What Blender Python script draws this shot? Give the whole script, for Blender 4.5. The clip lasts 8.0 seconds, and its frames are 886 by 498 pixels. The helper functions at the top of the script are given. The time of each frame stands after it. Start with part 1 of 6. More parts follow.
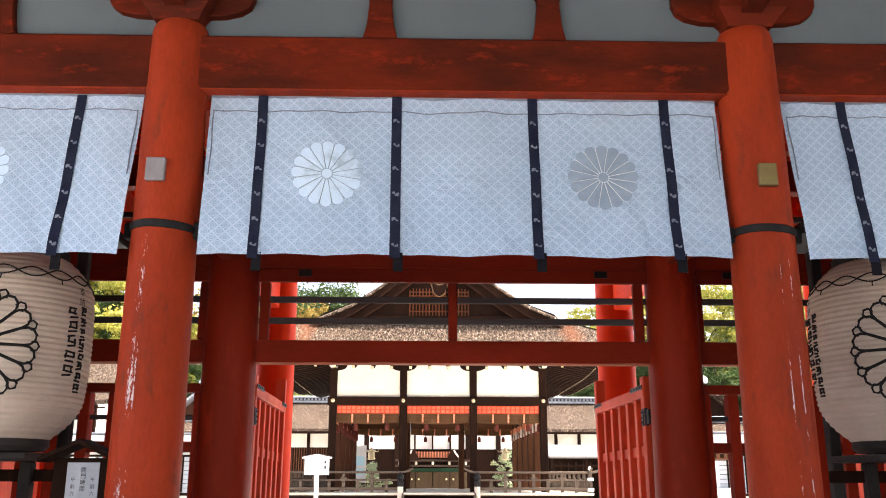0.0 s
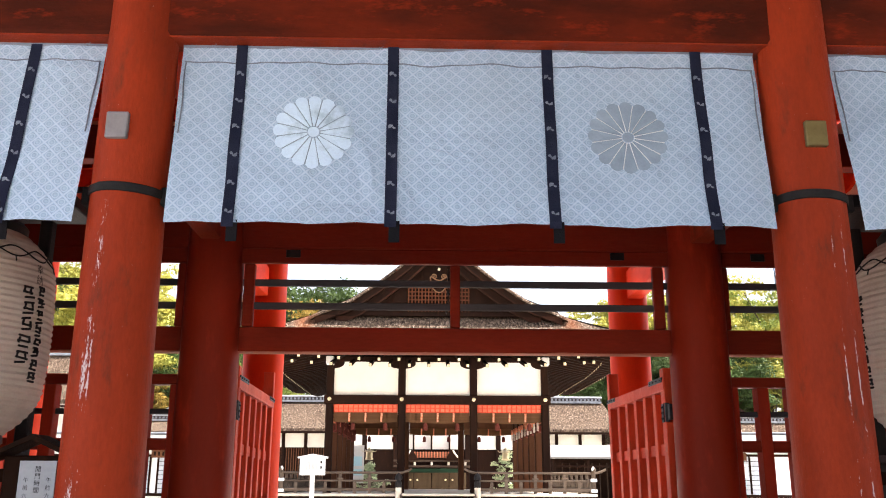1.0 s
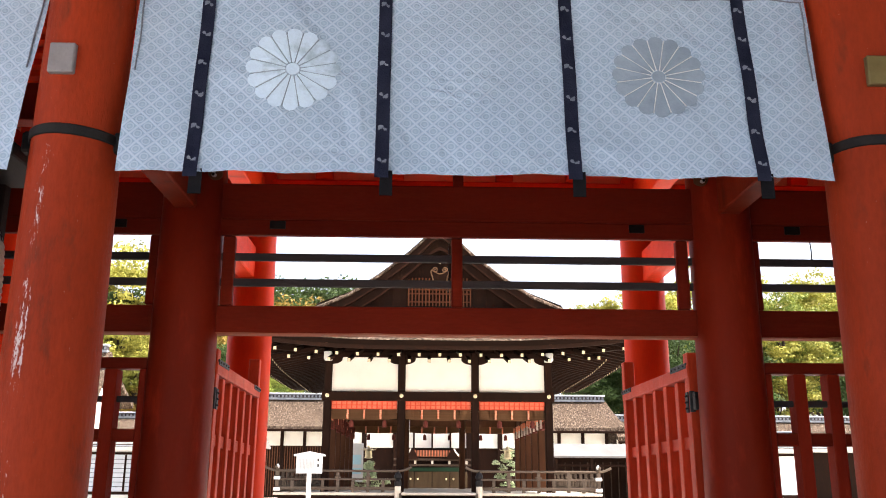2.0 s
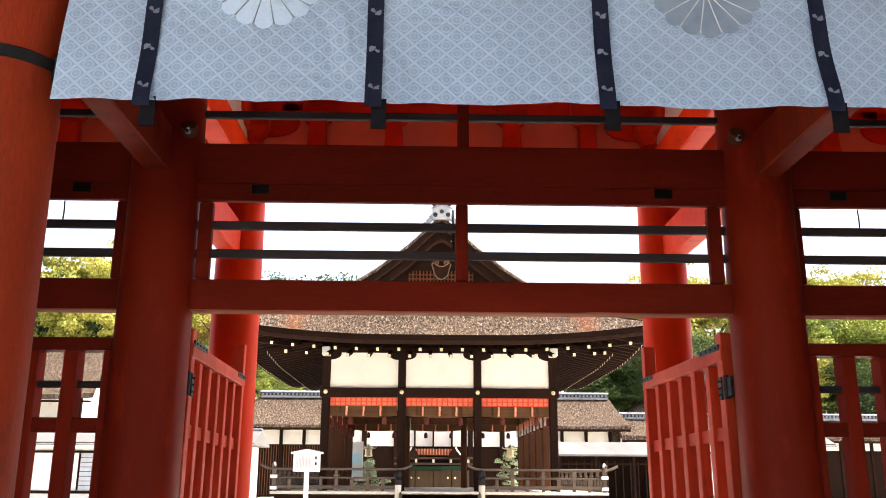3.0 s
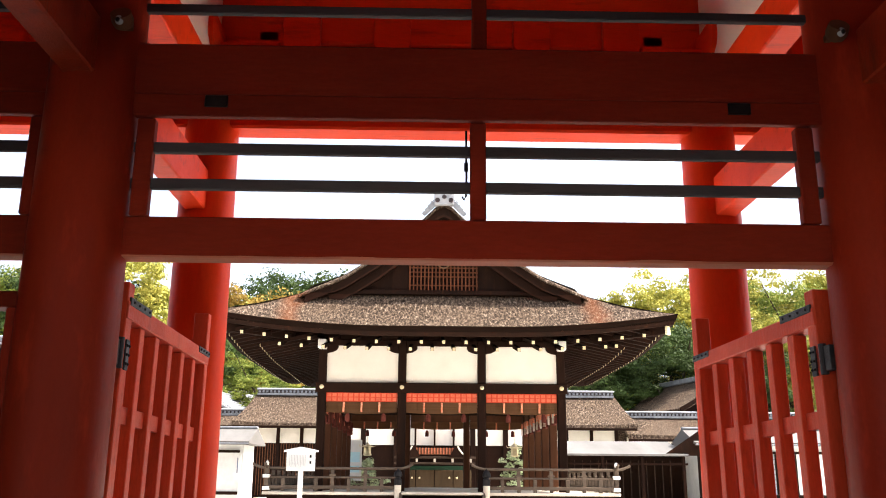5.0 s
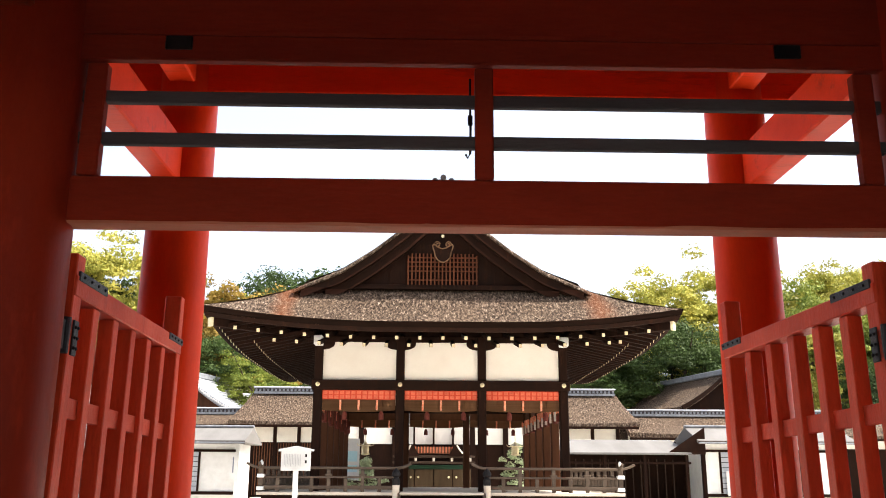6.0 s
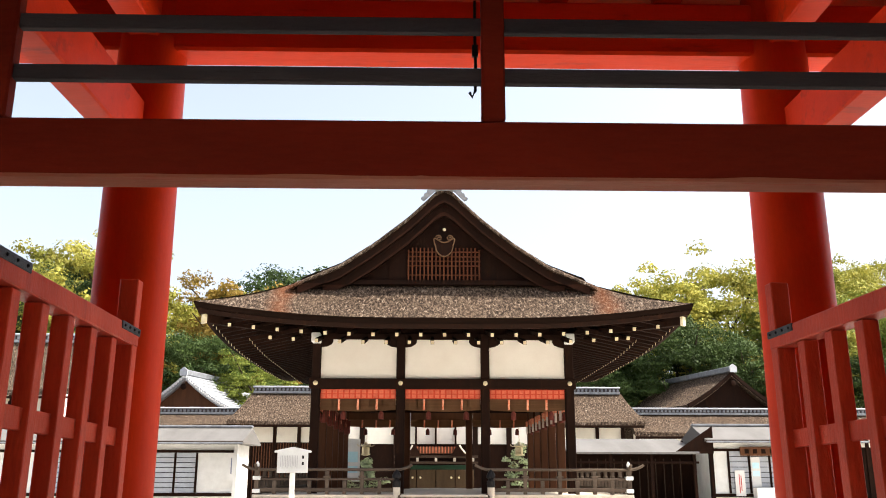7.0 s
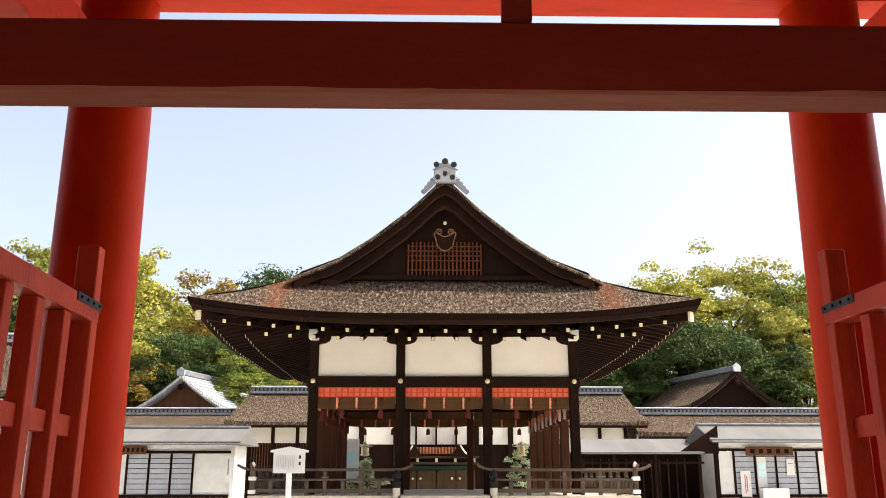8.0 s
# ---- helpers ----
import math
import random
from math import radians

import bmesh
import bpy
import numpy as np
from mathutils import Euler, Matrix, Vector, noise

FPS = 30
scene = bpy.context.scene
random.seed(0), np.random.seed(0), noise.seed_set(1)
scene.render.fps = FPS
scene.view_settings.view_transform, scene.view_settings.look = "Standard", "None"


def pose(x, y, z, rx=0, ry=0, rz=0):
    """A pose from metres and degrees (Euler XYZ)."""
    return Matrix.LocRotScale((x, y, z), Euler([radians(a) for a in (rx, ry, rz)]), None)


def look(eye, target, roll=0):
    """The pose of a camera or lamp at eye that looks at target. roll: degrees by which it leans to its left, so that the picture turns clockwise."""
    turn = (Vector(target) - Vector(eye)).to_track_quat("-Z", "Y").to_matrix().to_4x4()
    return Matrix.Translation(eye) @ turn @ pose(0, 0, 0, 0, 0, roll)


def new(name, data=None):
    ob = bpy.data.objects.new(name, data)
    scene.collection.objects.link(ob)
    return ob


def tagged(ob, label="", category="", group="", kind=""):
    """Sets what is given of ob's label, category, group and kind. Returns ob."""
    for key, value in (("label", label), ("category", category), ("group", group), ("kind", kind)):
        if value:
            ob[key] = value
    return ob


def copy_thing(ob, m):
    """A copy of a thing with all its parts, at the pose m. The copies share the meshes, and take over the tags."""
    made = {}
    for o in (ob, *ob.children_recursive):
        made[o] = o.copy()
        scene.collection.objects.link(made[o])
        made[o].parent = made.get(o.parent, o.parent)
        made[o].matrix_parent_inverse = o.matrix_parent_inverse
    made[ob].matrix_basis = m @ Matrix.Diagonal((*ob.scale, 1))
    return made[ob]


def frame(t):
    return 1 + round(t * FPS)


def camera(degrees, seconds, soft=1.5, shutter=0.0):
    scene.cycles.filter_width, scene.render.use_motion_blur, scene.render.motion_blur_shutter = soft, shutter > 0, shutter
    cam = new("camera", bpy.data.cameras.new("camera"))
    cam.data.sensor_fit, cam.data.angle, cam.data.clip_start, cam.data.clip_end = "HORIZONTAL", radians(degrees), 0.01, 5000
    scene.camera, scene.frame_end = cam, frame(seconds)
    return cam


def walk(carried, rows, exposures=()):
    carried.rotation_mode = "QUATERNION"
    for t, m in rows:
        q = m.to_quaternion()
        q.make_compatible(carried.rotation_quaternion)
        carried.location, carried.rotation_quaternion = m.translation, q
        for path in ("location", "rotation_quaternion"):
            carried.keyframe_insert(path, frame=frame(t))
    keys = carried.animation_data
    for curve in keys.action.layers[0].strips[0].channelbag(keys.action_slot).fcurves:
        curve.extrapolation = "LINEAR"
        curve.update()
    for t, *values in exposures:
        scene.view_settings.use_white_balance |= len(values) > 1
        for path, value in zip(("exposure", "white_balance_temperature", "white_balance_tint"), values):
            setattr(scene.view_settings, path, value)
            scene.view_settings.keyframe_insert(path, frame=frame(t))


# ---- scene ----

# ---- camera and walk ----
cam = camera(53.9, 8.0, soft=1.0)
PATH = [
    (0, (-0.299, -0.644, 1.453), (-0.256, 1.29, 1.962), 0.1),
    (0.5, (-0.284, -0.24, 1.454), (-0.244, 1.693, 1.965), 0.2),
    (1, (-0.303, 0.156, 1.456), (-0.258, 2.089, 1.966), 0.2),
    (1.5, (-0.284, 0.563, 1.447), (-0.24, 2.497, 1.957), 0.3),
    (3, (-0.274, 1.804, 1.4), (-0.234, 3.738, 1.908), 0.3),
    (3.5, (-0.288, 2.202, 1.4), (-0.247, 4.136, 1.908), 0.3),
    (4, (-0.297, 2.582, 1.402), (-0.256, 4.516, 1.91), 0.2),
    (4.5, (-0.297, 2.972, 1.392), (-0.259, 4.906, 1.901), 0.4),
    (6, (-0.288, 4.054, 1.412), (-0.247, 5.988, 1.918), 0.3),
    (6.5, (-0.293, 4.457, 1.445), (-0.254, 6.391, 1.951), 0.1),
    (7, (-0.258, 4.91, 1.481), (-0.221, 6.845, 1.985), 0.1),
    (7.5, (-0.25, 5.299, 1.481), (-0.214, 7.234, 1.985), 0.3),
    (8, (-0.279, 5.608, 1.451), (-0.241, 7.542, 1.958), 0.0),
]
EXPOSURES = [(0, 2.1, 6350, 14), (1.5, 1.92, 6350, 14), (3, 1.78, 6400, 13), (4.5, 1.74, 6400, 12), (6, 1.46, 6400, 11), (8, 1.0, 6500, 10)]
walk(cam, [(t, look(eye, target, roll)) for t, eye, target, roll in PATH], EXPOSURES)

# ---- world, sun ----
SUN_ELEVATION, SUN_AZIMUTH = 53.0, 85.0   # azimuth: degrees to the right of straight behind the first camera
to_sun = Vector((math.sin(radians(SUN_AZIMUTH)) * math.cos(radians(SUN_ELEVATION)),
                 -math.cos(radians(SUN_AZIMUTH)) * math.cos(radians(SUN_ELEVATION)), math.sin(radians(SUN_ELEVATION))))
world = bpy.data.worlds.new("world")
scene.world = world
world.use_nodes = True
wn = world.node_tree.nodes
sky = wn.new("ShaderNodeTexSky")
sky.sky_type, sky.sun_disc = "NISHITA", False
sky.sun_elevation, sky.sun_rotation = radians(SUN_ELEVATION), math.atan2(to_sun.x, to_sun.y)
sky.dust_density, sky.air_density = 4.0, 1.0
thin_haze = wn.new("ShaderNodeHueSaturation")   # a thin veil of high cloud pales the blue
thin_haze.inputs["Saturation"].default_value, thin_haze.inputs["Value"].default_value = 0.56, 1.12
world.node_tree.links.new(sky.outputs[0], thin_haze.inputs["Color"])
world.node_tree.links.new(thin_haze.outputs[0], wn["Background"].inputs[0])
wn["Background"].inputs[1].default_value = 0.14
sun = new("sun", bpy.data.lights.new("sun", "SUN"))
sun.data.energy, sun.data.angle, sun.data.color = 5.0, radians(0.5), (1.0, 0.93, 0.82)
sun.matrix_basis = look(to_sun * 60, (0, 0, 0))


# ---- materials ----
def nodes_of(name):
    m = bpy.data.materials.new(name)
    m.use_nodes = True
    nt = m.node_tree
    return m, nt, nt.nodes["Principled BSDF"]


def link(nt, a, b):
    nt.links.new(a, b)


def node(nt, kind, **values):
    n = nt.nodes.new(kind)
    for k, v in values.items():
        n.inputs[k].default_value = v
    return n


def math_node(nt, op, a, b=None, c=None):
    n = nt.nodes.new("ShaderNodeMath")
    n.operation = op
    for i, v in enumerate((a, b, c)):
        if v is None:
            continue
        if isinstance(v, (int, float)):
            n.inputs[i].default_value = v
        else:
            link(nt, v, n.inputs[i])
    return n.outputs[0]


def mix(nt, fac, a, b):
    n = nt.nodes.new("ShaderNodeMix")
    n.data_type = "RGBA"
    for i, v in ((0, fac), (6, a), (7, b)):
        if isinstance(v, (int, float)):
            n.inputs[i].default_value = v
        elif isinstance(v, tuple):
            n.inputs[i].default_value = (*v[:3], 1)
        else:
            link(nt, v, n.inputs[i])
    return n.outputs[2]


def ramp(nt, fac, lo, hi):
    n = nt.nodes.new("ShaderNodeMapRange")
    n.inputs[1].default_value, n.inputs[2].default_value = lo, hi
    link(nt, fac, n.inputs[0])
    return n.outputs[0]


def surface(name, col, other, rough=0.6, scale=2.0, grain=40.0, bump=0.15, stretch=(1, 1, 1), metal=0.0, amount=(0.35, 0.7),
            fine=0.12, third=None, vary=0.12, drift=1.0, gloss=0.06):
    """Two-scale noise over object coordinates, shifted for each object; col to other in blotches, third in sparse spots."""
    m, nt, b = nodes_of(name)
    tc = nt.nodes.new("ShaderNodeTexCoord")
    info = nt.nodes.new("ShaderNodeObjectInfo")
    add = nt.nodes.new("ShaderNodeVectorMath")
    add.operation = "MULTIPLY_ADD"
    comb = nt.nodes.new("ShaderNodeCombineXYZ")
    for i in range(3):
        link(nt, math_node(nt, "MULTIPLY", info.outputs["Random"], drift * (37.0 + 11 * i)), comb.inputs[i])
    add.inputs[1].default_value = stretch
    link(nt, tc.outputs["Object"], add.inputs[0])
    link(nt, comb.outputs[0], add.inputs[2])
    big = node(nt, "ShaderNodeTexNoise", Scale=scale, Detail=6.0, Roughness=0.6)
    small = node(nt, "ShaderNodeTexNoise", Scale=grain, Detail=4.0, Roughness=0.65)
    link(nt, add.outputs[0], big.inputs["Vector"])
    link(nt, add.outputs[0], small.inputs["Vector"])
    c = mix(nt, ramp(nt, big.outputs["Fac"], *amount), col, other)
    if third:
        spot = node(nt, "ShaderNodeTexNoise", Scale=scale * 3.1, Detail=5.0, Roughness=0.7)
        link(nt, add.outputs[0], spot.inputs["Vector"])
        c = mix(nt, math_node(nt, "MULTIPLY", ramp(nt, spot.outputs["Fac"], 0.56, 0.72), 0.75), c, third)
    shade = math_node(nt, "ADD", math_node(nt, "MULTIPLY", small.outputs["Fac"], fine * 2), 1 - fine)
    shade = math_node(nt, "MULTIPLY", shade, math_node(nt, "MULTIPLY_ADD", info.outputs["Random"], vary, 1 - vary / 2))
    hsv = nt.nodes.new("ShaderNodeHueSaturation")
    link(nt, c, hsv.inputs["Color"])
    link(nt, shade, hsv.inputs["Value"])
    link(nt, hsv.outputs[0], b.inputs["Base Color"])
    link(nt, math_node(nt, "MULTIPLY_ADD", big.outputs["Fac"], 0.25, rough - 0.12), b.inputs["Roughness"])
    b.inputs["Metallic"].default_value = metal
    b.inputs["Specular IOR Level"].default_value = gloss
    bp = node(nt, "ShaderNodeBump", Strength=bump, Distance=0.02)
    link(nt, small.outputs["Fac"], bp.inputs["Height"])
    link(nt, bp.outputs[0], b.inputs["Normal"])
    return m


VERMILION = (0.70, 0.045, 0.006)
VERM_DARK = (0.56, 0.034, 0.006)
VERM_PALE = (0.52, 0.05, 0.014)
red_post = surface("vermilion_lacquer_post", (0.60, 0.042, 0.008), (0.46, 0.031, 0.007), 0.42, 1.6, 60, 0.06, (1, 1, 0.25), third=VERM_PALE, vary=0.06)
# Aged, mottled paint; the shade on the gate front is put into its colour.
red_front = surface("aged_shaded_vermilion_post", (0.275, 0.029, 0.007), (0.165, 0.019, 0.0065), 0.6, 2.2, 55, 0.22, (1, 1, 0.3), third=(0.10, 0.022, 0.011), vary=0.06, fine=0.24, gloss=0.10)
red_beam = surface("vermilion_beam", VERMILION, VERM_DARK, 0.5, 2.0, 50, 0.12, (0.2, 1, 1), third=(0.26, 0.03, 0.015), vary=0.1)
# Stained beam paint, taken darker still to stand for shade under the eaves.
red_aged_shaded = surface("aged_shaded_vermilion_beam", (0.098, 0.0115, 0.004), (0.042, 0.0075, 0.0036), 0.62, 2.6, 45, 0.25, (0.35, 1, 1),
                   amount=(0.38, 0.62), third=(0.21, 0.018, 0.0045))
# Middle row: the same vermilion with the passage's shade put into its colour.
red_inner = surface("shaded_vermilion_beam", (0.178, 0.0165, 0.0067), (0.118, 0.0122, 0.0057), 0.6, 2.0, 50, 0.14, (0.2, 1, 1), third=(0.17, 0.019, 0.008), vary=0.08, gloss=0.04, fine=0.2)
red_slat = surface("vermilion_slat", (0.56, 0.062, 0.022), (0.40, 0.036, 0.012), 0.5, 3.0, 70, 0.25, (1, 1, 0.2), third=(0.30, 0.03, 0.012), fine=0.2, gloss=0.12)
bare_wood = surface("bare_worn_wood", (0.42, 0.15, 0.085), (0.30, 0.085, 0.045), 0.7, 4.0, 60, 0.3, (0.15, 1, 1), third=(0.42, 0.06, 0.03))
# Plaster carrying the red bounce light of the beams in its colour.
plaster_red = surface("red_lit_plaster", (0.80, 0.26, 0.15), (0.74, 0.21, 0.11), 0.8, 1.2, 90, 0.05)
dark_bar = surface("weathered_dark_bar", (0.035, 0.03, 0.032), (0.06, 0.05, 0.05), 0.75, 4.0, 80, 0.3, (0.2, 1, 1))
iron = surface("black_iron", (0.012, 0.012, 0.013), (0.025, 0.022, 0.021), 0.5, 8.0, 120, 0.2, metal=0.7)
iron_grey = surface("dulled_grey_iron", (0.045, 0.046, 0.05), (0.025, 0.025, 0.027), 0.5, 8.0, 120, 0.2, metal=0.5)
plaster = surface("white_plaster", (0.70, 0.66, 0.58), (0.65, 0.60, 0.52), 0.9, 1.2, 90, 0.05)
# White plaster dimmed in colour to stand for the deep eave shade.
plaster_gate = surface("shaded_white_plaster", (0.11, 0.13, 0.145), (0.092, 0.11, 0.124), 0.9, 0.8, 90, 0.05)
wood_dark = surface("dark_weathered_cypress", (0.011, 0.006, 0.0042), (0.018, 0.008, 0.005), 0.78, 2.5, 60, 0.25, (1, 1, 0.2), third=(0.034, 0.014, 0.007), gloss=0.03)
wood_brown = surface("brown_cypress", (0.12, 0.052, 0.026), (0.075, 0.034, 0.018), 0.65, 3.0, 60, 0.2, (1, 1, 0.2))
wood_grey = surface("silvered_timber", (0.05, 0.033, 0.024), (0.026, 0.017, 0.012), 0.8, 3.0, 70, 0.3, (0.2, 1, 1), gloss=0.05)
wood_pale = surface("pale_timber_board", (0.52, 0.46, 0.38), (0.42, 0.36, 0.29), 0.8, 3.0, 70, 0.2, (0.2, 1, 1))
tile_grey = surface("silver_grey_tile", (0.22, 0.23, 0.245), (0.13, 0.135, 0.145), 0.45, 4.0, 60, 0.3)
gilt = surface("gilt_cap", (0.66, 0.57, 0.37), (0.54, 0.44, 0.26), 0.4, 6.0, 60, 0.1, metal=0.35)
white_paint = surface("white_paint", (0.68, 0.67, 0.64), (0.60, 0.59, 0.56), 0.6, 3.0, 60, 0.05)
gravel = surface("pale_gravel", (0.68, 0.64, 0.57), (0.58, 0.54, 0.48), 0.95, 0.35, 55, 0.6, fine=0.3)
stone = surface("grey_granite", (0.34, 0.33, 0.31), (0.26, 0.25, 0.235), 0.85, 2.0, 90, 0.3)


def bark_roof():
    """Layered cypress bark: granular, grey-brown, with rusty rain stains below the feet of the gable."""
    m, nt, b = nodes_of("cypress_bark_thatch")
    tc = nt.nodes.new("ShaderNodeTexCoord")
    strand = node(nt, "ShaderNodeMapping", Scale=(1.3, 0.5, 0.6))
    link(nt, tc.outputs["Object"], strand.inputs[0])
    cell = node(nt, "ShaderNodeTexNoise", Scale=13.0, Detail=3.0, Roughness=0.62, Distortion=0.6)
    fine = node(nt, "ShaderNodeTexNoise", Scale=34.0, Detail=4.0, Roughness=0.7)
    wide = node(nt, "ShaderNodeTexNoise", Scale=0.7, Detail=5.0, Roughness=0.6)
    link(nt, tc.outputs["Object"], wide.inputs["Vector"])
    for n in (cell, fine):
        link(nt, strand.outputs[0], n.inputs["Vector"])
    chip = math_node(nt, "ADD", math_node(nt, "MULTIPLY", cell.outputs["Fac"], 0.6), math_node(nt, "MULTIPLY", fine.outputs["Fac"], 0.4))
    c = mix(nt, ramp(nt, chip, 0.44, 0.58), (0.018, 0.011, 0.007), (0.15, 0.106, 0.074))
    c = mix(nt, math_node(nt, "MULTIPLY", ramp(nt, chip, 0.57, 0.66), 0.85), c, (0.40, 0.345, 0.29))
    sep = nt.nodes.new("ShaderNodeSeparateXYZ")
    link(nt, tc.outputs["Object"], sep.inputs[0])
    off = math_node(nt, "ABSOLUTE", math_node(nt, "SUBTRACT", math_node(nt, "ABSOLUTE", sep.outputs[0]), 4.55))
    wob = math_node(nt, "MULTIPLY_ADD", wide.outputs["Fac"], 1.2, -0.6)
    stain = math_node(nt, "SUBTRACT", 1.0, ramp(nt, math_node(nt, "ADD", off, wob), 0.0, 0.45))
    c = mix(nt, math_node(nt, "MULTIPLY", stain, 0.55), c, (0.15, 0.046, 0.014))
    c = mix(nt, math_node(nt, "MULTIPLY", ramp(nt, wide.outputs["Fac"], 0.5, 0.75), 0.4), c, (0.10, 0.065, 0.04))
    link(nt, c, b.inputs["Base Color"])
    b.inputs["Roughness"].default_value = 0.9
    b.inputs["Specular IOR Level"].default_value = 0.08
    bp = node(nt, "ShaderNodeBump", Strength=1.0, Distance=0.09)
    link(nt, chip, bp.inputs["Height"])
    link(nt, bp.outputs[0], b.inputs["Normal"])
    return m


bark = bark_roof()
# Nearly black: the shade on the eave face is put into the colour.
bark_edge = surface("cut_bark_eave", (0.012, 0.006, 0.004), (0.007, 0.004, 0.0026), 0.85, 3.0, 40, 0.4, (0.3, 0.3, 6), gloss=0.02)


def leaf_material(name, col, other):
    m, nt, b = nodes_of(name)
    geo = nt.nodes.new("ShaderNodeNewGeometry")
    info = nt.nodes.new("ShaderNodeObjectInfo")
    tc = nt.nodes.new("ShaderNodeTexCoord")
    wide = node(nt, "ShaderNodeTexNoise", Scale=0.45, Detail=3.0)
    link(nt, tc.outputs["Object"], wide.inputs["Vector"])
    f = math_node(nt, "ADD", math_node(nt, "MULTIPLY", geo.outputs["Random Per Island"], 0.45), math_node(nt, "MULTIPLY", ramp(nt, wide.outputs["Fac"], 0.3, 0.7), 0.55))
    c = mix(nt, f, col, other)
    hsv = nt.nodes.new("ShaderNodeHueSaturation")
    link(nt, c, hsv.inputs["Color"])
    link(nt, math_node(nt, "MULTIPLY_ADD", info.outputs["Random"], 0.35, 0.83), hsv.inputs["Value"])
    link(nt, hsv.outputs[0], b.inputs["Base Color"])
    b.inputs["Roughness"].default_value = 0.6
    b.inputs["Specular IOR Level"].default_value = 0.15
    tr = nt.nodes.new("ShaderNodeBsdfTranslucent")
    link(nt, hsv.outputs[0], tr.inputs["Color"])
    sh = nt.nodes.new("ShaderNodeMixShader")
    sh.inputs[0].default_value = 0.2
    link(nt, b.outputs[0], sh.inputs[1])
    link(nt, tr.outputs[0], sh.inputs[2])
    link(nt, sh.outputs[0], nt.nodes["Material Output"].inputs["Surface"])
    return m


leaf_yellow = leaf_material("spring_yellow_green_leaves", (0.14, 0.16, 0.022), (0.47, 0.415, 0.085))
leaf_green = leaf_material("mid_green_leaves", (0.05, 0.095, 0.015), (0.32, 0.345, 0.06))
leaf_dark = leaf_material("dark_evergreen_leaves", (0.018, 0.034, 0.010), (0.075, 0.115, 0.028))
leaf_ochre = leaf_material("ochre_new_leaves", (0.15, 0.105, 0.02), (0.34, 0.22, 0.04))
trunk_mat = surface("tree_bark", (0.075, 0.055, 0.04), (0.04, 0.03, 0.024), 0.9, 3.0, 30, 0.5, (1, 1, 0.3))


# ---- building helpers ----
def thing(name, at=(0, 0, 0), label="", category="", group="", kind=""):
    ob = new(name)
    ob.location = at
    ob.empty_display_size = 0.2
    return tagged(ob, label, category, group, kind)


def part(name, bm, material, parent=None, label="", smooth=False, bevel=0.0):
    """Links a bmesh as one mesh object under a thing or a part, in that one's own coordinates."""
    if bevel:
        bmesh.ops.bevel(bm, geom=[e for e in bm.edges if e.is_manifold and e.calc_face_angle(0) > 0.5], offset=bevel, segments=1, affect="EDGES")
    me = bpy.data.meshes.new(name)
    bm.to_mesh(me)
    bm.free()
    for m in (material if isinstance(material, (list, tuple)) else (material,)):
        me.materials.append(m)
    if smooth:
        me.shade_smooth()
        me.set_sharp_from_angle(angle=radians(40))
    ob = new(name, me)
    ob.parent = parent
    if label:
        ob["label"] = label
    return ob


def shared(name, ob, parent, at, rot=(0, 0, 0)):
    """Another piece on the same mesh as ob, placed at at."""
    o = new(name, ob.data)
    o.parent = parent
    o.location, o.rotation_euler = at, rot
    return o


def add_box(bm, x0, x1, y0, y1, z0, z1, m=None):
    mat = Matrix.LocRotScale(((x0 + x1) / 2, (y0 + y1) / 2, (z0 + z1) / 2), None, (x1 - x0, y1 - y0, z1 - z0))
    return bmesh.ops.create_cube(bm, size=1, matrix=(m @ mat) if m else mat)["verts"]


def block(name, x0, x1, y0, y1, z0, z1, material, parent=None, label="", bevel=0.01):
    """A squared timber with eased edges; the object's origin lies at its middle."""
    bm = bmesh.new()
    cx, cy, cz = (x0 + x1) / 2, (y0 + y1) / 2, (z0 + z1) / 2
    add_box(bm, x0 - cx, x1 - cx, y0 - cy, y1 - cy, z0 - cz, z1 - cz)
    ob = part(name, bm, material, parent, label, bevel=bevel)
    ob.location = (cx, cy, cz)
    return ob


def add_lathe(bm, profile, seg=32, at=(0, 0, 0), squash=1.0):
    """Turns (radius, height) pairs round the upright axis."""
    rings = []
    for r, z in profile:
        rings.append([bm.verts.new((at[0] + r * math.cos(2 * math.pi * i / seg), at[1] + squash * r * math.sin(2 * math.pi * i / seg), at[2] + z)) for i in range(seg)])
    for a, b in zip(rings, rings[1:]):
        for i in range(seg):
            bm.faces.new((a[i], a[(i + 1) % seg], b[(i + 1) % seg], b[i]))
    bm.faces.new(rings[0][::-1])
    bm.faces.new(rings[-1])


def lathe(name, profile, material, parent=None, at=(0, 0, 0), seg=32, label=""):
    bm = bmesh.new()
    add_lathe(bm, profile, seg)
    ob = part(name, bm, material, parent, label, smooth=True)
    ob.location = at
    return ob


def extrude_profile(bm, points, y0, y1, m=None):
    """Closed outline in x and z, drawn out from y0 to y1."""
    a = [bm.verts.new(((m @ Vector((x, y0, z))) if m else (x, y0, z))) for x, z in points]
    b = [bm.verts.new(((m @ Vector((x, y1, z))) if m else (x, y1, z))) for x, z in points]
    n = len(points)
    fs = [bm.faces.new(a), bm.faces.new(b[::-1])]
    for i in range(n):
        fs.append(bm.faces.new((a[(i + 1) % n], a[i], b[i], b[(i + 1) % n])))
    bmesh.ops.recalc_face_normals(bm, faces=fs)


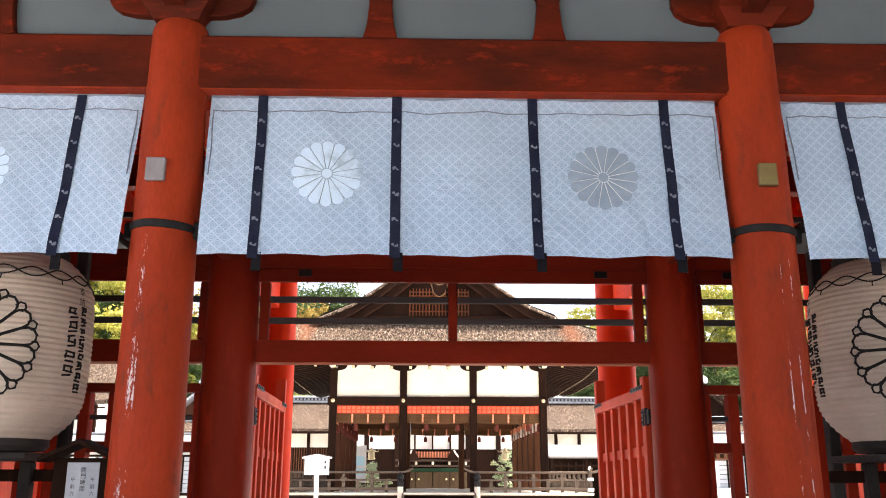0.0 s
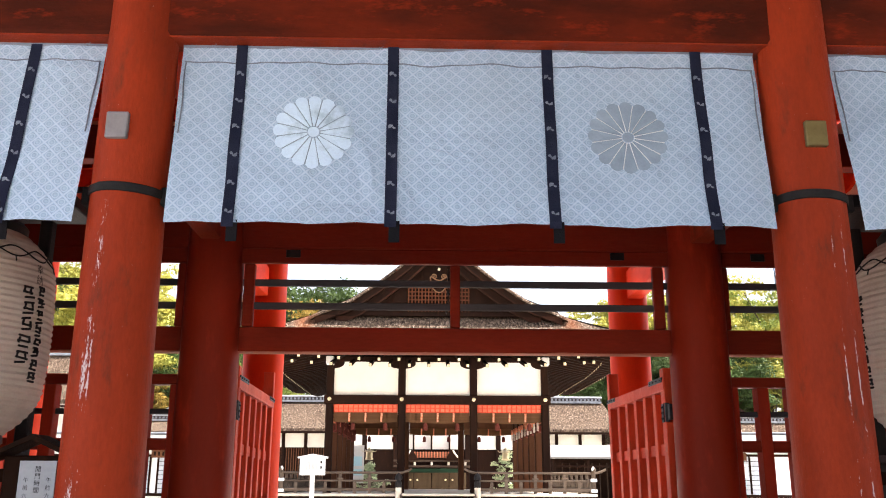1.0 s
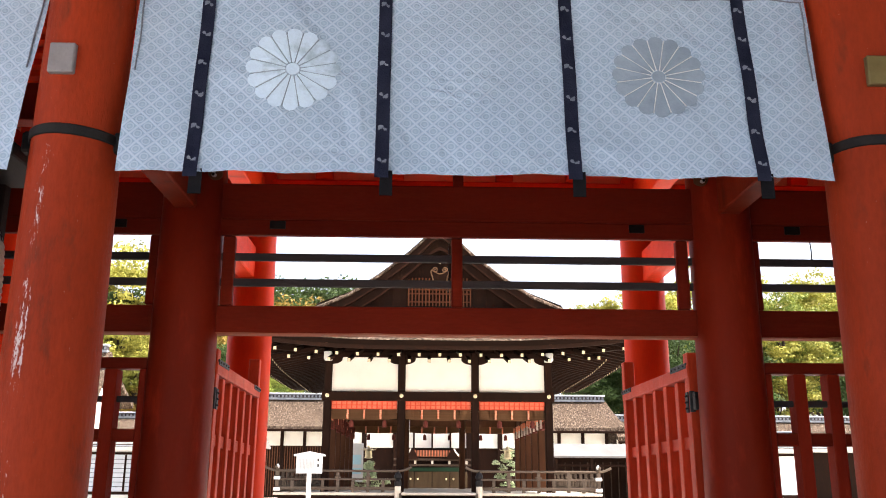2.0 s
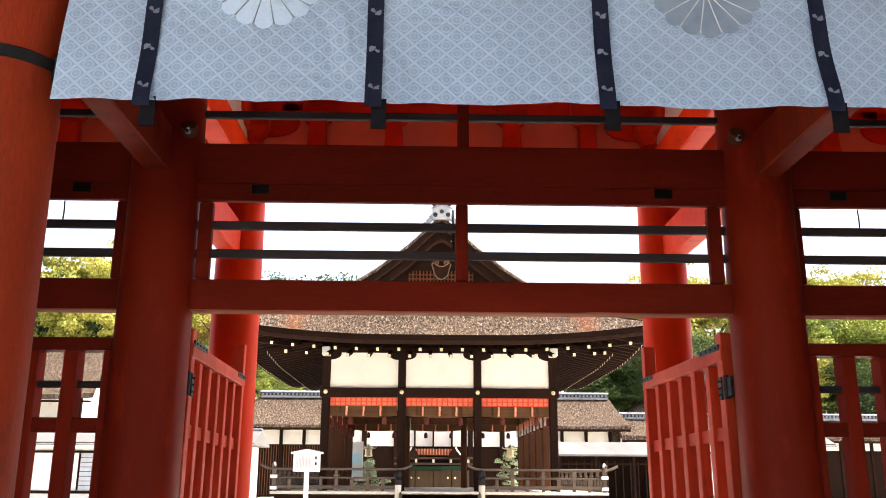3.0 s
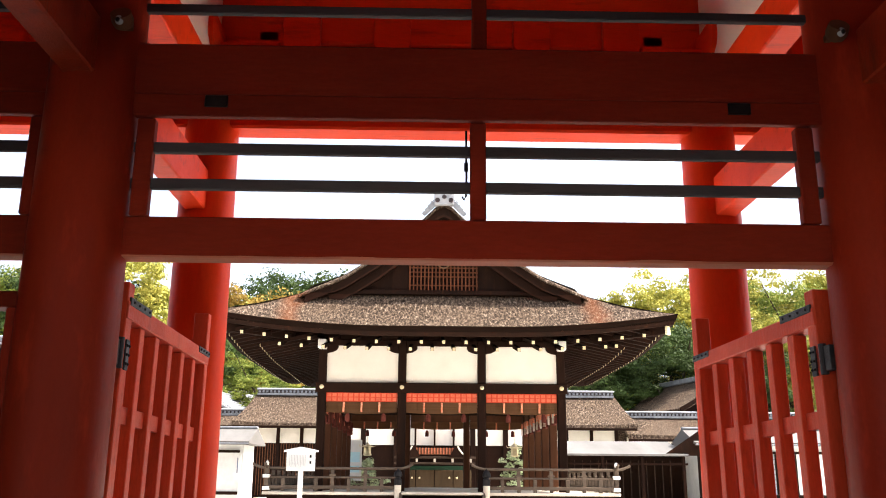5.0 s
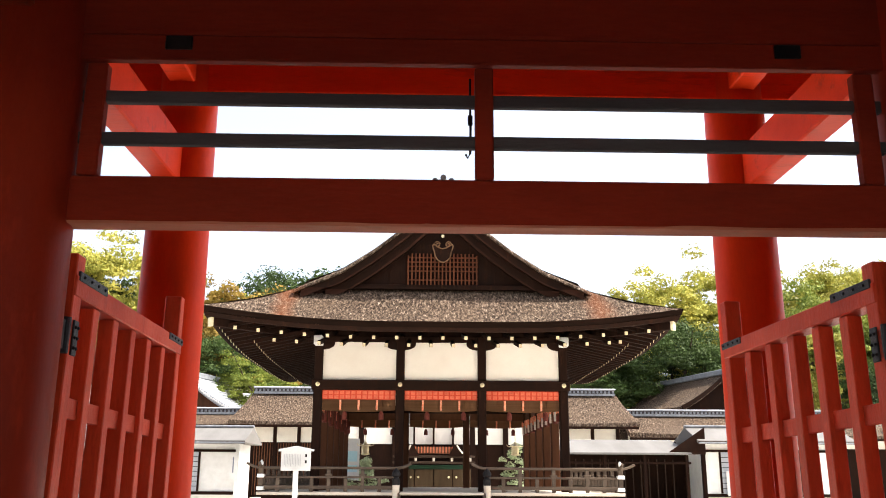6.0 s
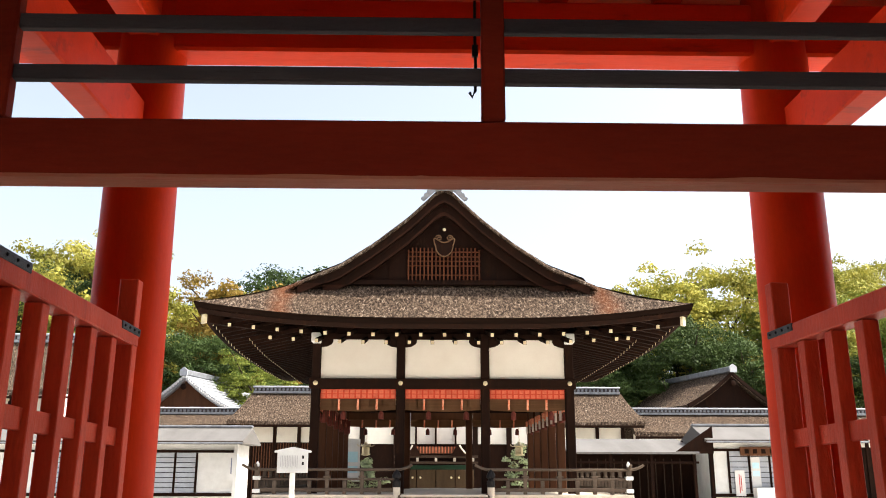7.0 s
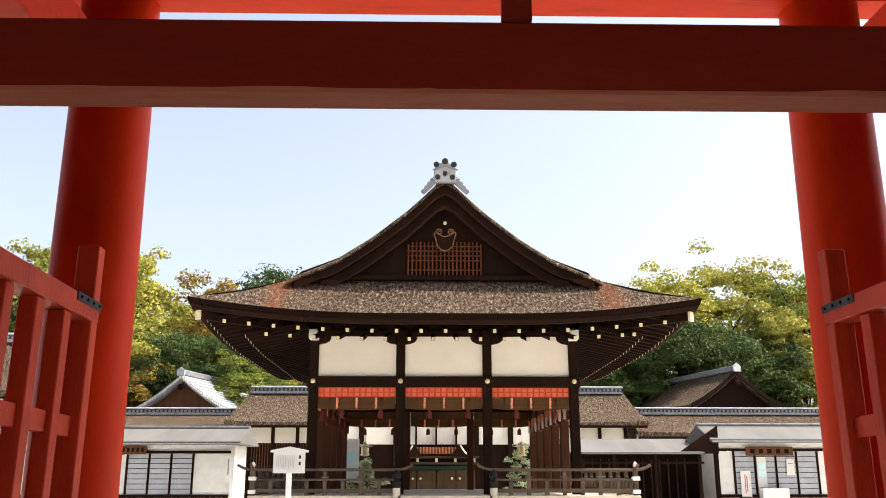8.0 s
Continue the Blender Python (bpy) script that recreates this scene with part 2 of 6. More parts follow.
def add_tube(bm, pts, r, seg=6, closed=False):
    """A thin round bar along points."""
    pts = [Vector(p) for p in pts]
    n = len(pts)
    rings = []
    for i, p in enumerate(pts):
        q = pts[(i + 1) % n] if (closed or i < n - 1) else p
        o = pts[i - 1] if (closed or i > 0) else p
        d = (q - o).normalized()
        u = d.cross(Vector((0, 0, 1)) if abs(d.z) < 0.9 else Vector((1, 0, 0))).normalized()
        v = d.cross(u)
        rings.append([bm.verts.new(p + r * (math.cos(2 * math.pi * k / seg) * u + math.sin(2 * math.pi * k / seg) * v)) for k in range(seg)])
    pairs = list(zip(rings, rings[1:])) + ([(rings[-1], rings[0])] if closed else [])
    for a, b in pairs:
        for k in range(seg):
            bm.faces.new((a[k], a[(k + 1) % seg], b[(k + 1) % seg], b[k]))
    if not closed:
        bm.faces.new(rings[0][::-1])
        bm.faces.new(rings[-1])


# ---- ground ----
bm = bmesh.new()
bmesh.ops.create_grid(bm, x_segments=8, y_segments=8, size=2500)
ground = tagged(part("ground", bm, gravel), "pale raked gravel of the shrine court", "ground", kind="structure")

# ---- the two-storey vermilion gate ----
PX, SIDE = 2.18, 4.95                  # half bay and outer posts
FRONT, MIDDLE, REAR = 5.48, 8.0, 10.5  # rows of posts
gate = thing("shrine_gate", (0, 8, 0), "tall vermilion timber shrine gate with round posts and white plaster frieze", "gate", kind="structure")


def g(ob):
    """Hangs a piece built in world coordinates under the gate."""
    ob.parent = gate
    ob.location.y -= 8
    return ob


def wear_post(name, marks):
    """Vermilion post whose paint has flaked off to chalky white along upright cracks; marks: (side offset, lean, width) of each crack."""
    m = red_front.copy()
    m.name = name
    nt = m.node_tree
    b = nt.nodes["Principled BSDF"]
    old = b.inputs["Base Color"].links[0].from_socket
    tc = nt.nodes.new("ShaderNodeTexCoord")
    sep = nt.nodes.new("ShaderNodeSeparateXYZ")
    link(nt, tc.outputs["Object"], sep.inputs[0])
    flake = node(nt, "ShaderNodeTexNoise", Scale=40.0, Detail=6.0, Roughness=0.75)
    mp = node(nt, "ShaderNodeMapping", Scale=(1.6, 1.6, 0.5))
    link(nt, tc.outputs["Object"], mp.inputs[0])
    link(nt, mp.outputs[0], flake.inputs["Vector"])
    patch = node(nt, "ShaderNodeTexNoise", Scale=1.7, Detail=3.0)
    link(nt, tc.outputs["Object"], patch.inputs["Vector"])
    total = None
    for off, lean, width in marks:
        d = math_node(nt, "ABSOLUTE", math_node(nt, "SUBTRACT", sep.outputs[0], math_node(nt, "MULTIPLY_ADD", sep.outputs[2], lean, off)))
        k = math_node(nt, "SUBTRACT", 1.0, ramp(nt, d, 0.0, width))
        total = k if total is None else math_node(nt, "MAXIMUM", total, k)
    v = math_node(nt, "MULTIPLY", total, math_node(nt, "MULTIPLY", ramp(nt, patch.outputs["Fac"], 0.38, 0.6), ramp(nt, sep.outputs[2], 3.6, 2.4)))
    v = math_node(nt, "ADD", math_node(nt, "MULTIPLY", v, 0.27), flake.outputs["Fac"])
    f = ramp(nt, v, 0.685, 0.74)
    f = math_node(nt, "MULTIPLY", f, ramp(nt, sep.outputs[1], 0.0, -0.05))
    link(nt, mix(nt, math_node(nt, "MULTIPLY", f, 0.8), old, (0.56, 0.48, 0.48)), b.inputs["Base Color"])
    return m


# Middle posts: shade inside the gate is put into the paint colour.
red_inner_post = surface("shaded_vermilion_post", (0.21, 0.017, 0.0055), (0.14, 0.0125, 0.005), 0.42, 1.6, 60, 0.06, (1, 1, 0.25), third=(0.30, 0.026, 0.010), vary=0.06)
worn_left = wear_post("flaked_vermilion_left", [(-0.125, 0.022, 0.045), (-0.05, 0.0, 0.014)])
worn_right = wear_post("flaked_vermilion_right", [(0.02, 0.0, 0.012), (0.11, -0.005, 0.014)])


def post_profile(r0, r1, top):
    return [(r0 * 0.985, 0.12), (r0, 0.6)] + [(r0 + (r1 - r0) * (i / 6) ** 1.3, 0.6 + (top - 0.9) * i / 6) for i in range(1, 7)] + \
        [(r1 * 0.985, top - 0.1), (r1 * 0.93, top - 0.03), (r1 * 0.86, top)]


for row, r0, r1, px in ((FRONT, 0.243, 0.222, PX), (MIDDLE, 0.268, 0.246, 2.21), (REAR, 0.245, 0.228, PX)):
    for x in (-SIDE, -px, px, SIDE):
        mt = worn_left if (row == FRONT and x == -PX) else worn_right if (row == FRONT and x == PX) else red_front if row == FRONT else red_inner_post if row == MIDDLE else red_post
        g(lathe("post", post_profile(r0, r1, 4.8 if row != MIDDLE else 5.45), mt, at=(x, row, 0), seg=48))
        g(lathe("post_base", [(0.42, 0.0), (0.42, 0.06), (0.36, 0.13), (0.29, 0.14)], stone, at=(x, row, 0), label="round granite footing"))

def chipped_sill(x0, x1, y0, y1, z0, z1):
    """Squared sill whose lower arris is worn and chipped."""
    bm = bmesh.new()
    n = int((x1 - x0) / 0.035)
    rows = []
    for i in range(n + 1):
        x = (i / n - 0.5) * (x1 - x0)
        chip = 0.010 * max(0.0, noise.noise((x * 3.1 + x0, 0.3, 1.7))) + 0.018 * max(0.0, noise.noise((x * 9.0 + x0, 4.1, 0.2)) - 0.42)
        h, d = (z1 - z0) / 2, (y1 - y0) / 2
        rows.append([bm.verts.new(p) for p in ((x, -d, h - 0.008), (x, -d + 0.008, h), (x, d, h), (x, d, -h), (x, -d + 0.012 + chip, -h), (x, -d, -h + 0.008 + chip))])
    for p, q in zip(rows, rows[1:]):
        for k in range(6):
            f = bm.faces.new((p[k], p[(k + 1) % 6], q[(k + 1) % 6], q[k]))
            f.material_index = 1 if k in (3, 4) else 0
    bm.faces.new(rows[0][::-1])
    bm.faces.new(rows[-1])
    bmesh.ops.recalc_face_normals(bm, faces=bm.faces)
    o = g(part("transom_sill", bm, red_inner, None, "vermilion sill worn to bare wood underneath"))
    o.data.materials.append(bare_wood)
    o.location = ((x0 + x1) / 2, (y0 + y1) / 2 - 8, (z0 + z1) / 2)


bays = [(-SIDE, -PX), (-PX, PX), (PX, SIDE)]
for a, b in bays:
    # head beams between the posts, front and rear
    g(block("head_beam", a + 0.1, b - 0.1, 5.36, 5.60, 4.27, 4.70, red_aged_shaded, label="stained vermilion head beam darkened for eave shade", bevel=0.02))
    # thin added sheet: the bounce light on the beam's underside, put in as colour
    g(block("beam_lining", a + 0.12, b - 0.12, 5.372, 5.588, 4.258, 4.268, red_front, label="thin lighter sheet added for the lit underside of the head beam", bevel=0.003))
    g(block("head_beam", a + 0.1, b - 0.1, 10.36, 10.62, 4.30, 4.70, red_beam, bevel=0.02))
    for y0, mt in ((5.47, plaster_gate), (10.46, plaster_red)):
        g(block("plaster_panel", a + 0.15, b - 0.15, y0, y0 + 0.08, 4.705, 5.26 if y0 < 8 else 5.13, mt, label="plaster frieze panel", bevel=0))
    g(block("purlin", a, b, 5.40, 5.58, 5.262, 5.46, red_aged_shaded, bevel=0.012))
    g(block("purlin", a, b, 10.40, 10.60, 5.135, 5.40, red_beam, bevel=0.012))
    g(block("purlin", a, b, 10.36, 10.60, 5.404, 5.69, red_beam, bevel=0.014))
    g(block("plaster_panel", a, b, 10.47, 10.54, 5.694, 5.84, plaster_red, bevel=0))
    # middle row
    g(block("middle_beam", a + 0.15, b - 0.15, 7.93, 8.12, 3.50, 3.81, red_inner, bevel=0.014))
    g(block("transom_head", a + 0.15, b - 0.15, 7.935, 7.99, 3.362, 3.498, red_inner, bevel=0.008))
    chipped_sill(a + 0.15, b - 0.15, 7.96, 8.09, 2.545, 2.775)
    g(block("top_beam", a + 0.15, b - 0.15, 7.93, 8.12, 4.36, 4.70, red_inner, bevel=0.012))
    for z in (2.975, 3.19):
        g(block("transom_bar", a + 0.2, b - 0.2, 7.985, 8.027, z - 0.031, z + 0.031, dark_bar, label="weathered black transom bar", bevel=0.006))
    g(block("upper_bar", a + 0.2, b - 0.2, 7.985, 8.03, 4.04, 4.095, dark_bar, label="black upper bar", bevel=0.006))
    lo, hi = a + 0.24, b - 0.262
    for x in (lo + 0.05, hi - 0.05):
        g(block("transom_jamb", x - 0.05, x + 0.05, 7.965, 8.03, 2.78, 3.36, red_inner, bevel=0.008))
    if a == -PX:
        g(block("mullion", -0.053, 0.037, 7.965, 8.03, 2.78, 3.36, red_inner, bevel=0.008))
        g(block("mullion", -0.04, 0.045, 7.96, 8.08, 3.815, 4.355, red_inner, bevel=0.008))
        tabs = (-1.495, 1.49)
    else:
        tabs = (a + 0.62, b - 0.62)
    for x in tabs:
        g(block("iron_strap", x - 0.065, x + 0.065, 7.922, 7.96, 3.415, 3.485, iron, label="black iron strap", bevel=0.004))

# struts of the rear frieze, with broad chamfered blocks in two tiers
for x in (-4.0, -3.1, -1.42, -0.62, 0.62, 1.42, 3.1, 4.0):
    bm = bmesh.new()
    extrude_profile(bm, [(-0.10, 4.70), (0.10, 4.70), (0.085, 5.0), (0.135, 5.03), (0.165, 5.09), (0.165, 5.36), (-0.165, 5.36), (-0.165, 5.09), (-0.135, 5.03), (-0.085, 5.0)], -0.10, 0.02)
    g(part("strut", bm, red_beam, bevel=0.008)).location = (x, 10.42 - 8, 0)
    bm = bmesh.new()
    extrude_profile(bm, [(-0.10, 5.62), (0.10, 5.62), (0.10, 5.71), (0.17, 5.77), (0.17, 5.845), (-0.17, 5.845), (-0.17, 5.77), (-0.10, 5.71)], -0.12, 0.05)
    g(part("bearing_block", bm, red_beam, bevel=0.008)).location = (x, 10.42 - 8, 0)

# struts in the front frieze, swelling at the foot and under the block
for row, mt in ((5.445, red_aged_shaded),):
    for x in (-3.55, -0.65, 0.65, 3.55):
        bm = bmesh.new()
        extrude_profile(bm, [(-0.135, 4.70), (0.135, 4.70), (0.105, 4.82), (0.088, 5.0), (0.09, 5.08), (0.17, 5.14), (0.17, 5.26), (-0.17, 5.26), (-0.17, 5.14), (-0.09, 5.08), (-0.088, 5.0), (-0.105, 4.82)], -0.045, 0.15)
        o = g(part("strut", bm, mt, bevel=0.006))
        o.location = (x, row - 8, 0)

# bearing blocks and bracket arms on the posts
def bracket(x, y, mt):
    bm = bmesh.new()
    ring = [(0.17, 4.80), (0.19, 4.84), (0.26, 4.92), (0.26, 5.04)]
    prev = None
    for w, z in ring:
        vs = [bm.verts.new((sx * w, sy * w, z)) for sx, sy in ((-1, -1), (1, -1), (1, 1), (-1, 1))]
        if prev:
            for i in range(4):
                bm.faces.new((prev[i], prev[(i + 1) % 4], vs[(i + 1) % 4], vs[i]))
        else:
            bm.faces.new(vs[::-1])
        prev = vs
    bm.faces.new(prev)
    o = g(part("bearing_block", bm, mt, bevel=0.008))
    o.location = (x, y - 8, 0)
    arm = [(-0.56, 5.20), (-0.56, 5.03), (-0.53, 4.96), (-0.46, 4.91), (-0.34, 4.88), (-0.22, 4.875), (0.22, 4.875), (0.34, 4.88), (0.46, 4.91), (0.53, 4.96), (0.56, 5.03), (0.56, 5.20)]
    bm = bmesh.new()
    extrude_profile(bm, arm, -0.085, 0.085)
    o = g(part("bracket_arm", bm, mt, bevel=0.006))
    o.location = (x, y - 8, 0)
    bm = bmesh.new()
    extrude_profile(bm, arm, -0.08, 0.08)
    o = g(part("bracket_arm", bm, mt, bevel=0.006))
    o.location, o.rotation_euler = (x, y - 8, 0.004), (0, 0, radians(90))
    for dx in (-0.46, 0.46):
        g(block("small_block", x + dx - 0.1, x + dx + 0.1, y - 0.1, y + 0.1, 5.13, 5.255, mt, bevel=0.02))


for x in (-SIDE, -PX, PX, SIDE):
    bracket(x, FRONT, red_aged_shaded)
    bracket(x, REAR, red_beam)

# ties from row to row
for x in (-SIDE, -PX, PX, SIDE):
    for y0, y1 in ((FRONT + 0.12, MIDDLE - 0.15), (MIDDLE + 0.15, REAR - 0.12)):
        g(block("tie_beam", x - 0.09 + 0.04 * (1 if x > 0 else -1), x + 0.09 + 0.04 * (1 if x > 0 else -1), y0, y1, 3.535, 3.88, red_front if y0 < 7 else red_beam, bevel=0.012))
        g(block("upper_tie", x - 0.1, x + 0.1, y0, y1, 4.36, 4.70, red_beam, bevel=0.012))
        g(block("plaster_panel", x - 0.04, x + 0.04, y0, y1, 4.705, 5.80, plaster, bevel=0))

# closed ends of the gate, added to keep side sun off the posts
for s in (-1, 1):
    for y0, y1 in ((FRONT + 0.2, MIDDLE - 0.22), (MIDDLE + 0.22, REAR - 0.2)):
        g(block("end_wall", s * SIDE - 0.05, s * SIDE + 0.05, y0, y1, 0.1, 3.565, red_slat, label="vermilion board wall added to block side sun", bevel=0))
        g(block("end_panel", s * SIDE - 0.05, s * SIDE + 0.05, y0, y1, 3.885, 4.355, plaster, bevel=0))

# The side screens' shade is put into this darker vermilion.
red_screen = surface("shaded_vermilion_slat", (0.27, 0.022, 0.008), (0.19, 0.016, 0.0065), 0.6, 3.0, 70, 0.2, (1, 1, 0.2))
# lattice screens of the side bays
for a, b in (bays[0], bays[2]):
    lo, hi = a + 0.25, b - 0.25
    screen = thing("lattice_screen", ((lo + hi) / 2, 8.0, 0), "vermilion timber lattice screen between round gate posts", "screen", "side bay screens", "structure")
    w = (hi - lo) / 2
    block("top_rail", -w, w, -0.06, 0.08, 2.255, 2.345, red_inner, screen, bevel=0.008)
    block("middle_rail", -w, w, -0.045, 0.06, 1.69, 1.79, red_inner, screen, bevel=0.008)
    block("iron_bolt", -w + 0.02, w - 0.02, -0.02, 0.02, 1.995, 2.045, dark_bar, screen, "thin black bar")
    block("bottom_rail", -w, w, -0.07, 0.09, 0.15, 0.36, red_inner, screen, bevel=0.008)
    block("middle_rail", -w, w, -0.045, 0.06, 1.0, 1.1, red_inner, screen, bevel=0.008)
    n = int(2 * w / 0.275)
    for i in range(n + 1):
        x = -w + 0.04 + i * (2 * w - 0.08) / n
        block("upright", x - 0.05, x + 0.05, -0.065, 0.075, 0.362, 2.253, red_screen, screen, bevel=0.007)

# board ceiling over the gate; unseen roof body and overhangs sized to shade it
bm = bmesh.new()
add_box(bm, -SIDE - 0.3, SIDE + 0.3, 5.3, 10.65, 5.86, 5.92)
for i in range(18):
    y = 5.6 + i * 0.28
    add_box(bm, -SIDE, SIDE, y, y + 0.07, 5.79, 5.859)
gate_ceiling = tagged(part("ceiling", bm, red_beam), "vermilion ribbed board ceiling inside the gate", "ceiling", kind="structure")
bm = bmesh.new()
# unseen overhangs: deep in front for shade, short behind to let sun in
add_box(bm, -6.3, 6.3, 2.4, 5.38, 5.6, 5.85)
add_box(bm, -6.3, 6.3, 10.64, 11.8, 6.05, 6.3)
add_box(bm, -5.3, 5.3, 5.35, 10.62, 5.94, 10.2)
pts = [(2.2, 9.9), (8.0, 13.4), (12.5, 10.3), (12.5, 10.0), (8.0, 13.0), (2.2, 9.6)]
extrude_profile(bm, pts, -8.2, 8.2, Matrix(((0, 1, 0, 0), (1, 0, 0, 0), (0, 0, 1, 0), (0, 0, 0, 1))))
g(part("gate_roof", bm, wood_dark, None, "unseen dark timber upper storey and overhangs that shade the gate")).location = (0, -8, 0)


# ---- gate doors ----
def gate_door(side, hinge_x, turn):
    """Slatted leaf, swung open towards the court; local x runs from the hinge to the free edge."""
    d = thing("gate_door", (hinge_x, 8.15, 0), "open vermilion slatted gate door with black iron straps", "door", "gate doors", "structure")
    d.rotation_euler = (0, radians(1.3), radians(90 + turn))   # the leaf sags a little
    s = side          # +1 where the passage lies towards local -y
    L = 1.84
    t0, t1 = -0.055, 0.055
    block("hinge_stile", 0.0, 0.10, t0, t1, 0.2, 2.46, red_slat, d, bevel=0.006)
    block("free_stile", L - 0.085, L, t0, t1, 0.2, 2.645, red_slat, d, bevel=0.006)
    block("top_rail", 0.004, L - 0.004, t0 - 0.006, t1 + 0.006, 2.25, 2.355, red_slat, d, bevel=0.006)
    block("bottom_rail", 0.004, L - 0.004, t0 - 0.006, t1 + 0.006, 0.22, 0.36, red_slat, d, bevel=0.006)
    for i in range(1, 6):
        x = 0.05 + i * 0.2912
        block("slat", x - 0.04, x + 0.04, -0.042, 0.042, 0.362, 2.248, red_slat, d, bevel=0.005)
    for z in (0.95, 1.73):
        block("tie", 0.06, L - 0.05, -0.015, 0.015, z - 0.05, z + 0.05, red_slat, d, bevel=0.004)
    for x0, x1 in ((0.03, 0.40), (L - 0.30, L + 0.004)):
        st = block("iron_strap", x0, x1, t0 - 0.012, t1 + 0.012, 2.33 if x0 < 1 else 2.312, 2.377 if x0 < 1 else 2.356, iron_grey, d, "black iron strap with studs", bevel=0.003)
        for k in range(4):
            bm = bmesh.new()
            bmesh.ops.create_uvsphere(bm, u_segments=8, v_segments=5, radius=0.009)
            o = part("stud", bm, iron, st)
            o.location = (-(x1 - x0) / 2 + (k + 0.5) * (x1 - x0) / 4, -s * (0.068), 0)
    for z in (0.55, 2.05):
        bm = bmesh.new()
        add_box(bm, 0.03, 0.085, t0 - 0.010, t1 + 0.010, z - 0.085, z + 0.085)
        add_box(bm, -0.11, 0.029, -s * 0.035 - 0.02, -s * 0.035 + 0.02, z - 0.07, z + 0.07)
        add_lathe(bm, [(0.022, z - 0.085), (0.022, z + 0.085)], 12, (-0.03, -s * 0.05, 0))
        hg = part("hinge", bm, iron_grey, d, "black iron hinge plate with nails", bevel=0.003)
        for kx in (0.042, 0.073):
            for kz in (-0.05, 0.0, 0.05):
                bm = bmesh.new()
                bmesh.ops.create_uvsphere(bm, u_segments=8, v_segments=5, radius=0.009)
                o = part("nail", bm, iron, hg)
                o.location = (kx, -s * 0.066, z + kz)
    return d


gate_door(1, -2.03, -0.6)
gate_door(-1, 1.985, 4.3)

# ---- dance hall: open timber stage under a hip-and-gable bark roof ----
HALL = (0.245, 36.0, 0.0)
hall = thing("dance_hall", HALL, "open dark timber dance hall with curved bark roof and white plaster panels", "hall", kind="structure")
HX, HY, EX, EY = 3.76, 5.0, 6.81, 7.8          # half spans of the posts and of the eaves
GABLE = 6.1
SLOPE_X = (0, 0.25, 0.52, 1.09, 2.05, 3.0, 4.25, 5.5, 6.75)
SLOPE_Z = (9.76, 9.64, 9.36, 8.82, 8.06, 7.42, 6.88, 6.2, 5.63)


def side_z(dx):
    return float(np.interp(abs(dx), SLOPE_X, SLOPE_Z))


def lift(x, y):
    """Upsweep of the eaves towards their corners."""
    d = math.hypot(EX - abs(x), EY - abs(y))
    return 0.43 * max(0.0, 1 - d / 5.2) ** 2


def skirt_x(d):
    """Half width of the hip at d inwards from the end eave."""
    return float(np.interp(5.63 + 1.25 * d / 1.7, SLOPE_Z[::-1], SLOPE_X[::-1]))


bm = bmesh.new()
# end skirts
for end in (-1, 1):
    rows = []
    for i in range(9):
        d = 1.7 * i / 8
        w = skirt_x(d)
        row = []
        for k in range(41):
            x = -w + 2 * w * k / 40
            y = end * (EY - d)
            row.append(bm.verts.new((x, y, 5.63 + 1.25 * d / 1.7 - 0.05 * math.sin(math.pi * d / 1.7) + lift(x, y))))
        rows.append(row)
    for a, b in zip(rows, rows[1:]):
        for k in range(40):
            f = (a[k], a[k + 1], b[k + 1], b[k])
            bm.faces.new(f if end < 0 else f[::-1])
# long slopes
for side in (-1, 1):
    rows = []
    for i in range(33):
        dx = EX * i / 32
        if dx > 4.25:
            ylim = EY - 1.7 * (side_z(dx) - 5.63) / 1.25
        else:
            ylim = 6.5
        row = []
        for k in range(41):
            y = -ylim + 2 * ylim * k / 40
            row.append(bm.verts.new((side * dx, y, side_z(dx) + lift(dx, y))))
        rows.append(row)
    for a, b in zip(rows, rows[1:]):
        for k in range(40):
            f = (a[k], a[k + 1], b[k + 1], b[k])
            bm.faces.new(f if side < 0 else f[::-1])
bmesh.ops.remove_doubles(bm, verts=bm.verts, dist=0.01)
part("roof", bm, bark, hall, "grey-brown cypress bark roof with rusty stains", smooth=True)


def eave_loop(ex, ey, n=36):
    pts = []
    for (x0, y0), (x1, y1) in (((-ex, -ey), (ex, -ey)), ((ex, -ey), (ex, ey)), ((ex, ey), (-ex, ey)), ((-ex, ey), (-ex, -ey))):
        for i in range(n):
            pts.append((x0 + (x1 - x0) * i / n, y0 + (y1 - y0) * i / n))
    return pts


def ring_mesh(name, loops, material, label=""):
    """Skins closed loops of the same number of points, one to the next."""
    bm = bmesh.new()
    rings = [[bm.verts.new(p) for p in lp] for lp in loops]
    n = len(rings[0])
    for a, b in zip(rings, rings[1:]):
        for i in range(n):
            bm.faces.new((a[i], a[(i + 1) % n], b[(i + 1) % n], b[i]))
    return part(name, bm, material, hall, label)


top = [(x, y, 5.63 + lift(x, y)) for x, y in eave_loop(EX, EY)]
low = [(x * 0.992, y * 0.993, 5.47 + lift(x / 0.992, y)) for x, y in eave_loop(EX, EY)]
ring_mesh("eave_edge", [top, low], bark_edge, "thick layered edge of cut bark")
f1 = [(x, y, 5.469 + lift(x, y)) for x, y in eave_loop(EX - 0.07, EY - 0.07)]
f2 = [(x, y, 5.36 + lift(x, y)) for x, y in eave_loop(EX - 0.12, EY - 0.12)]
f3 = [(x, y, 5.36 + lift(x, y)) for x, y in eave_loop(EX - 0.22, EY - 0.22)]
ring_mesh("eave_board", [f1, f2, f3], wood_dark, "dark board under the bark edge")
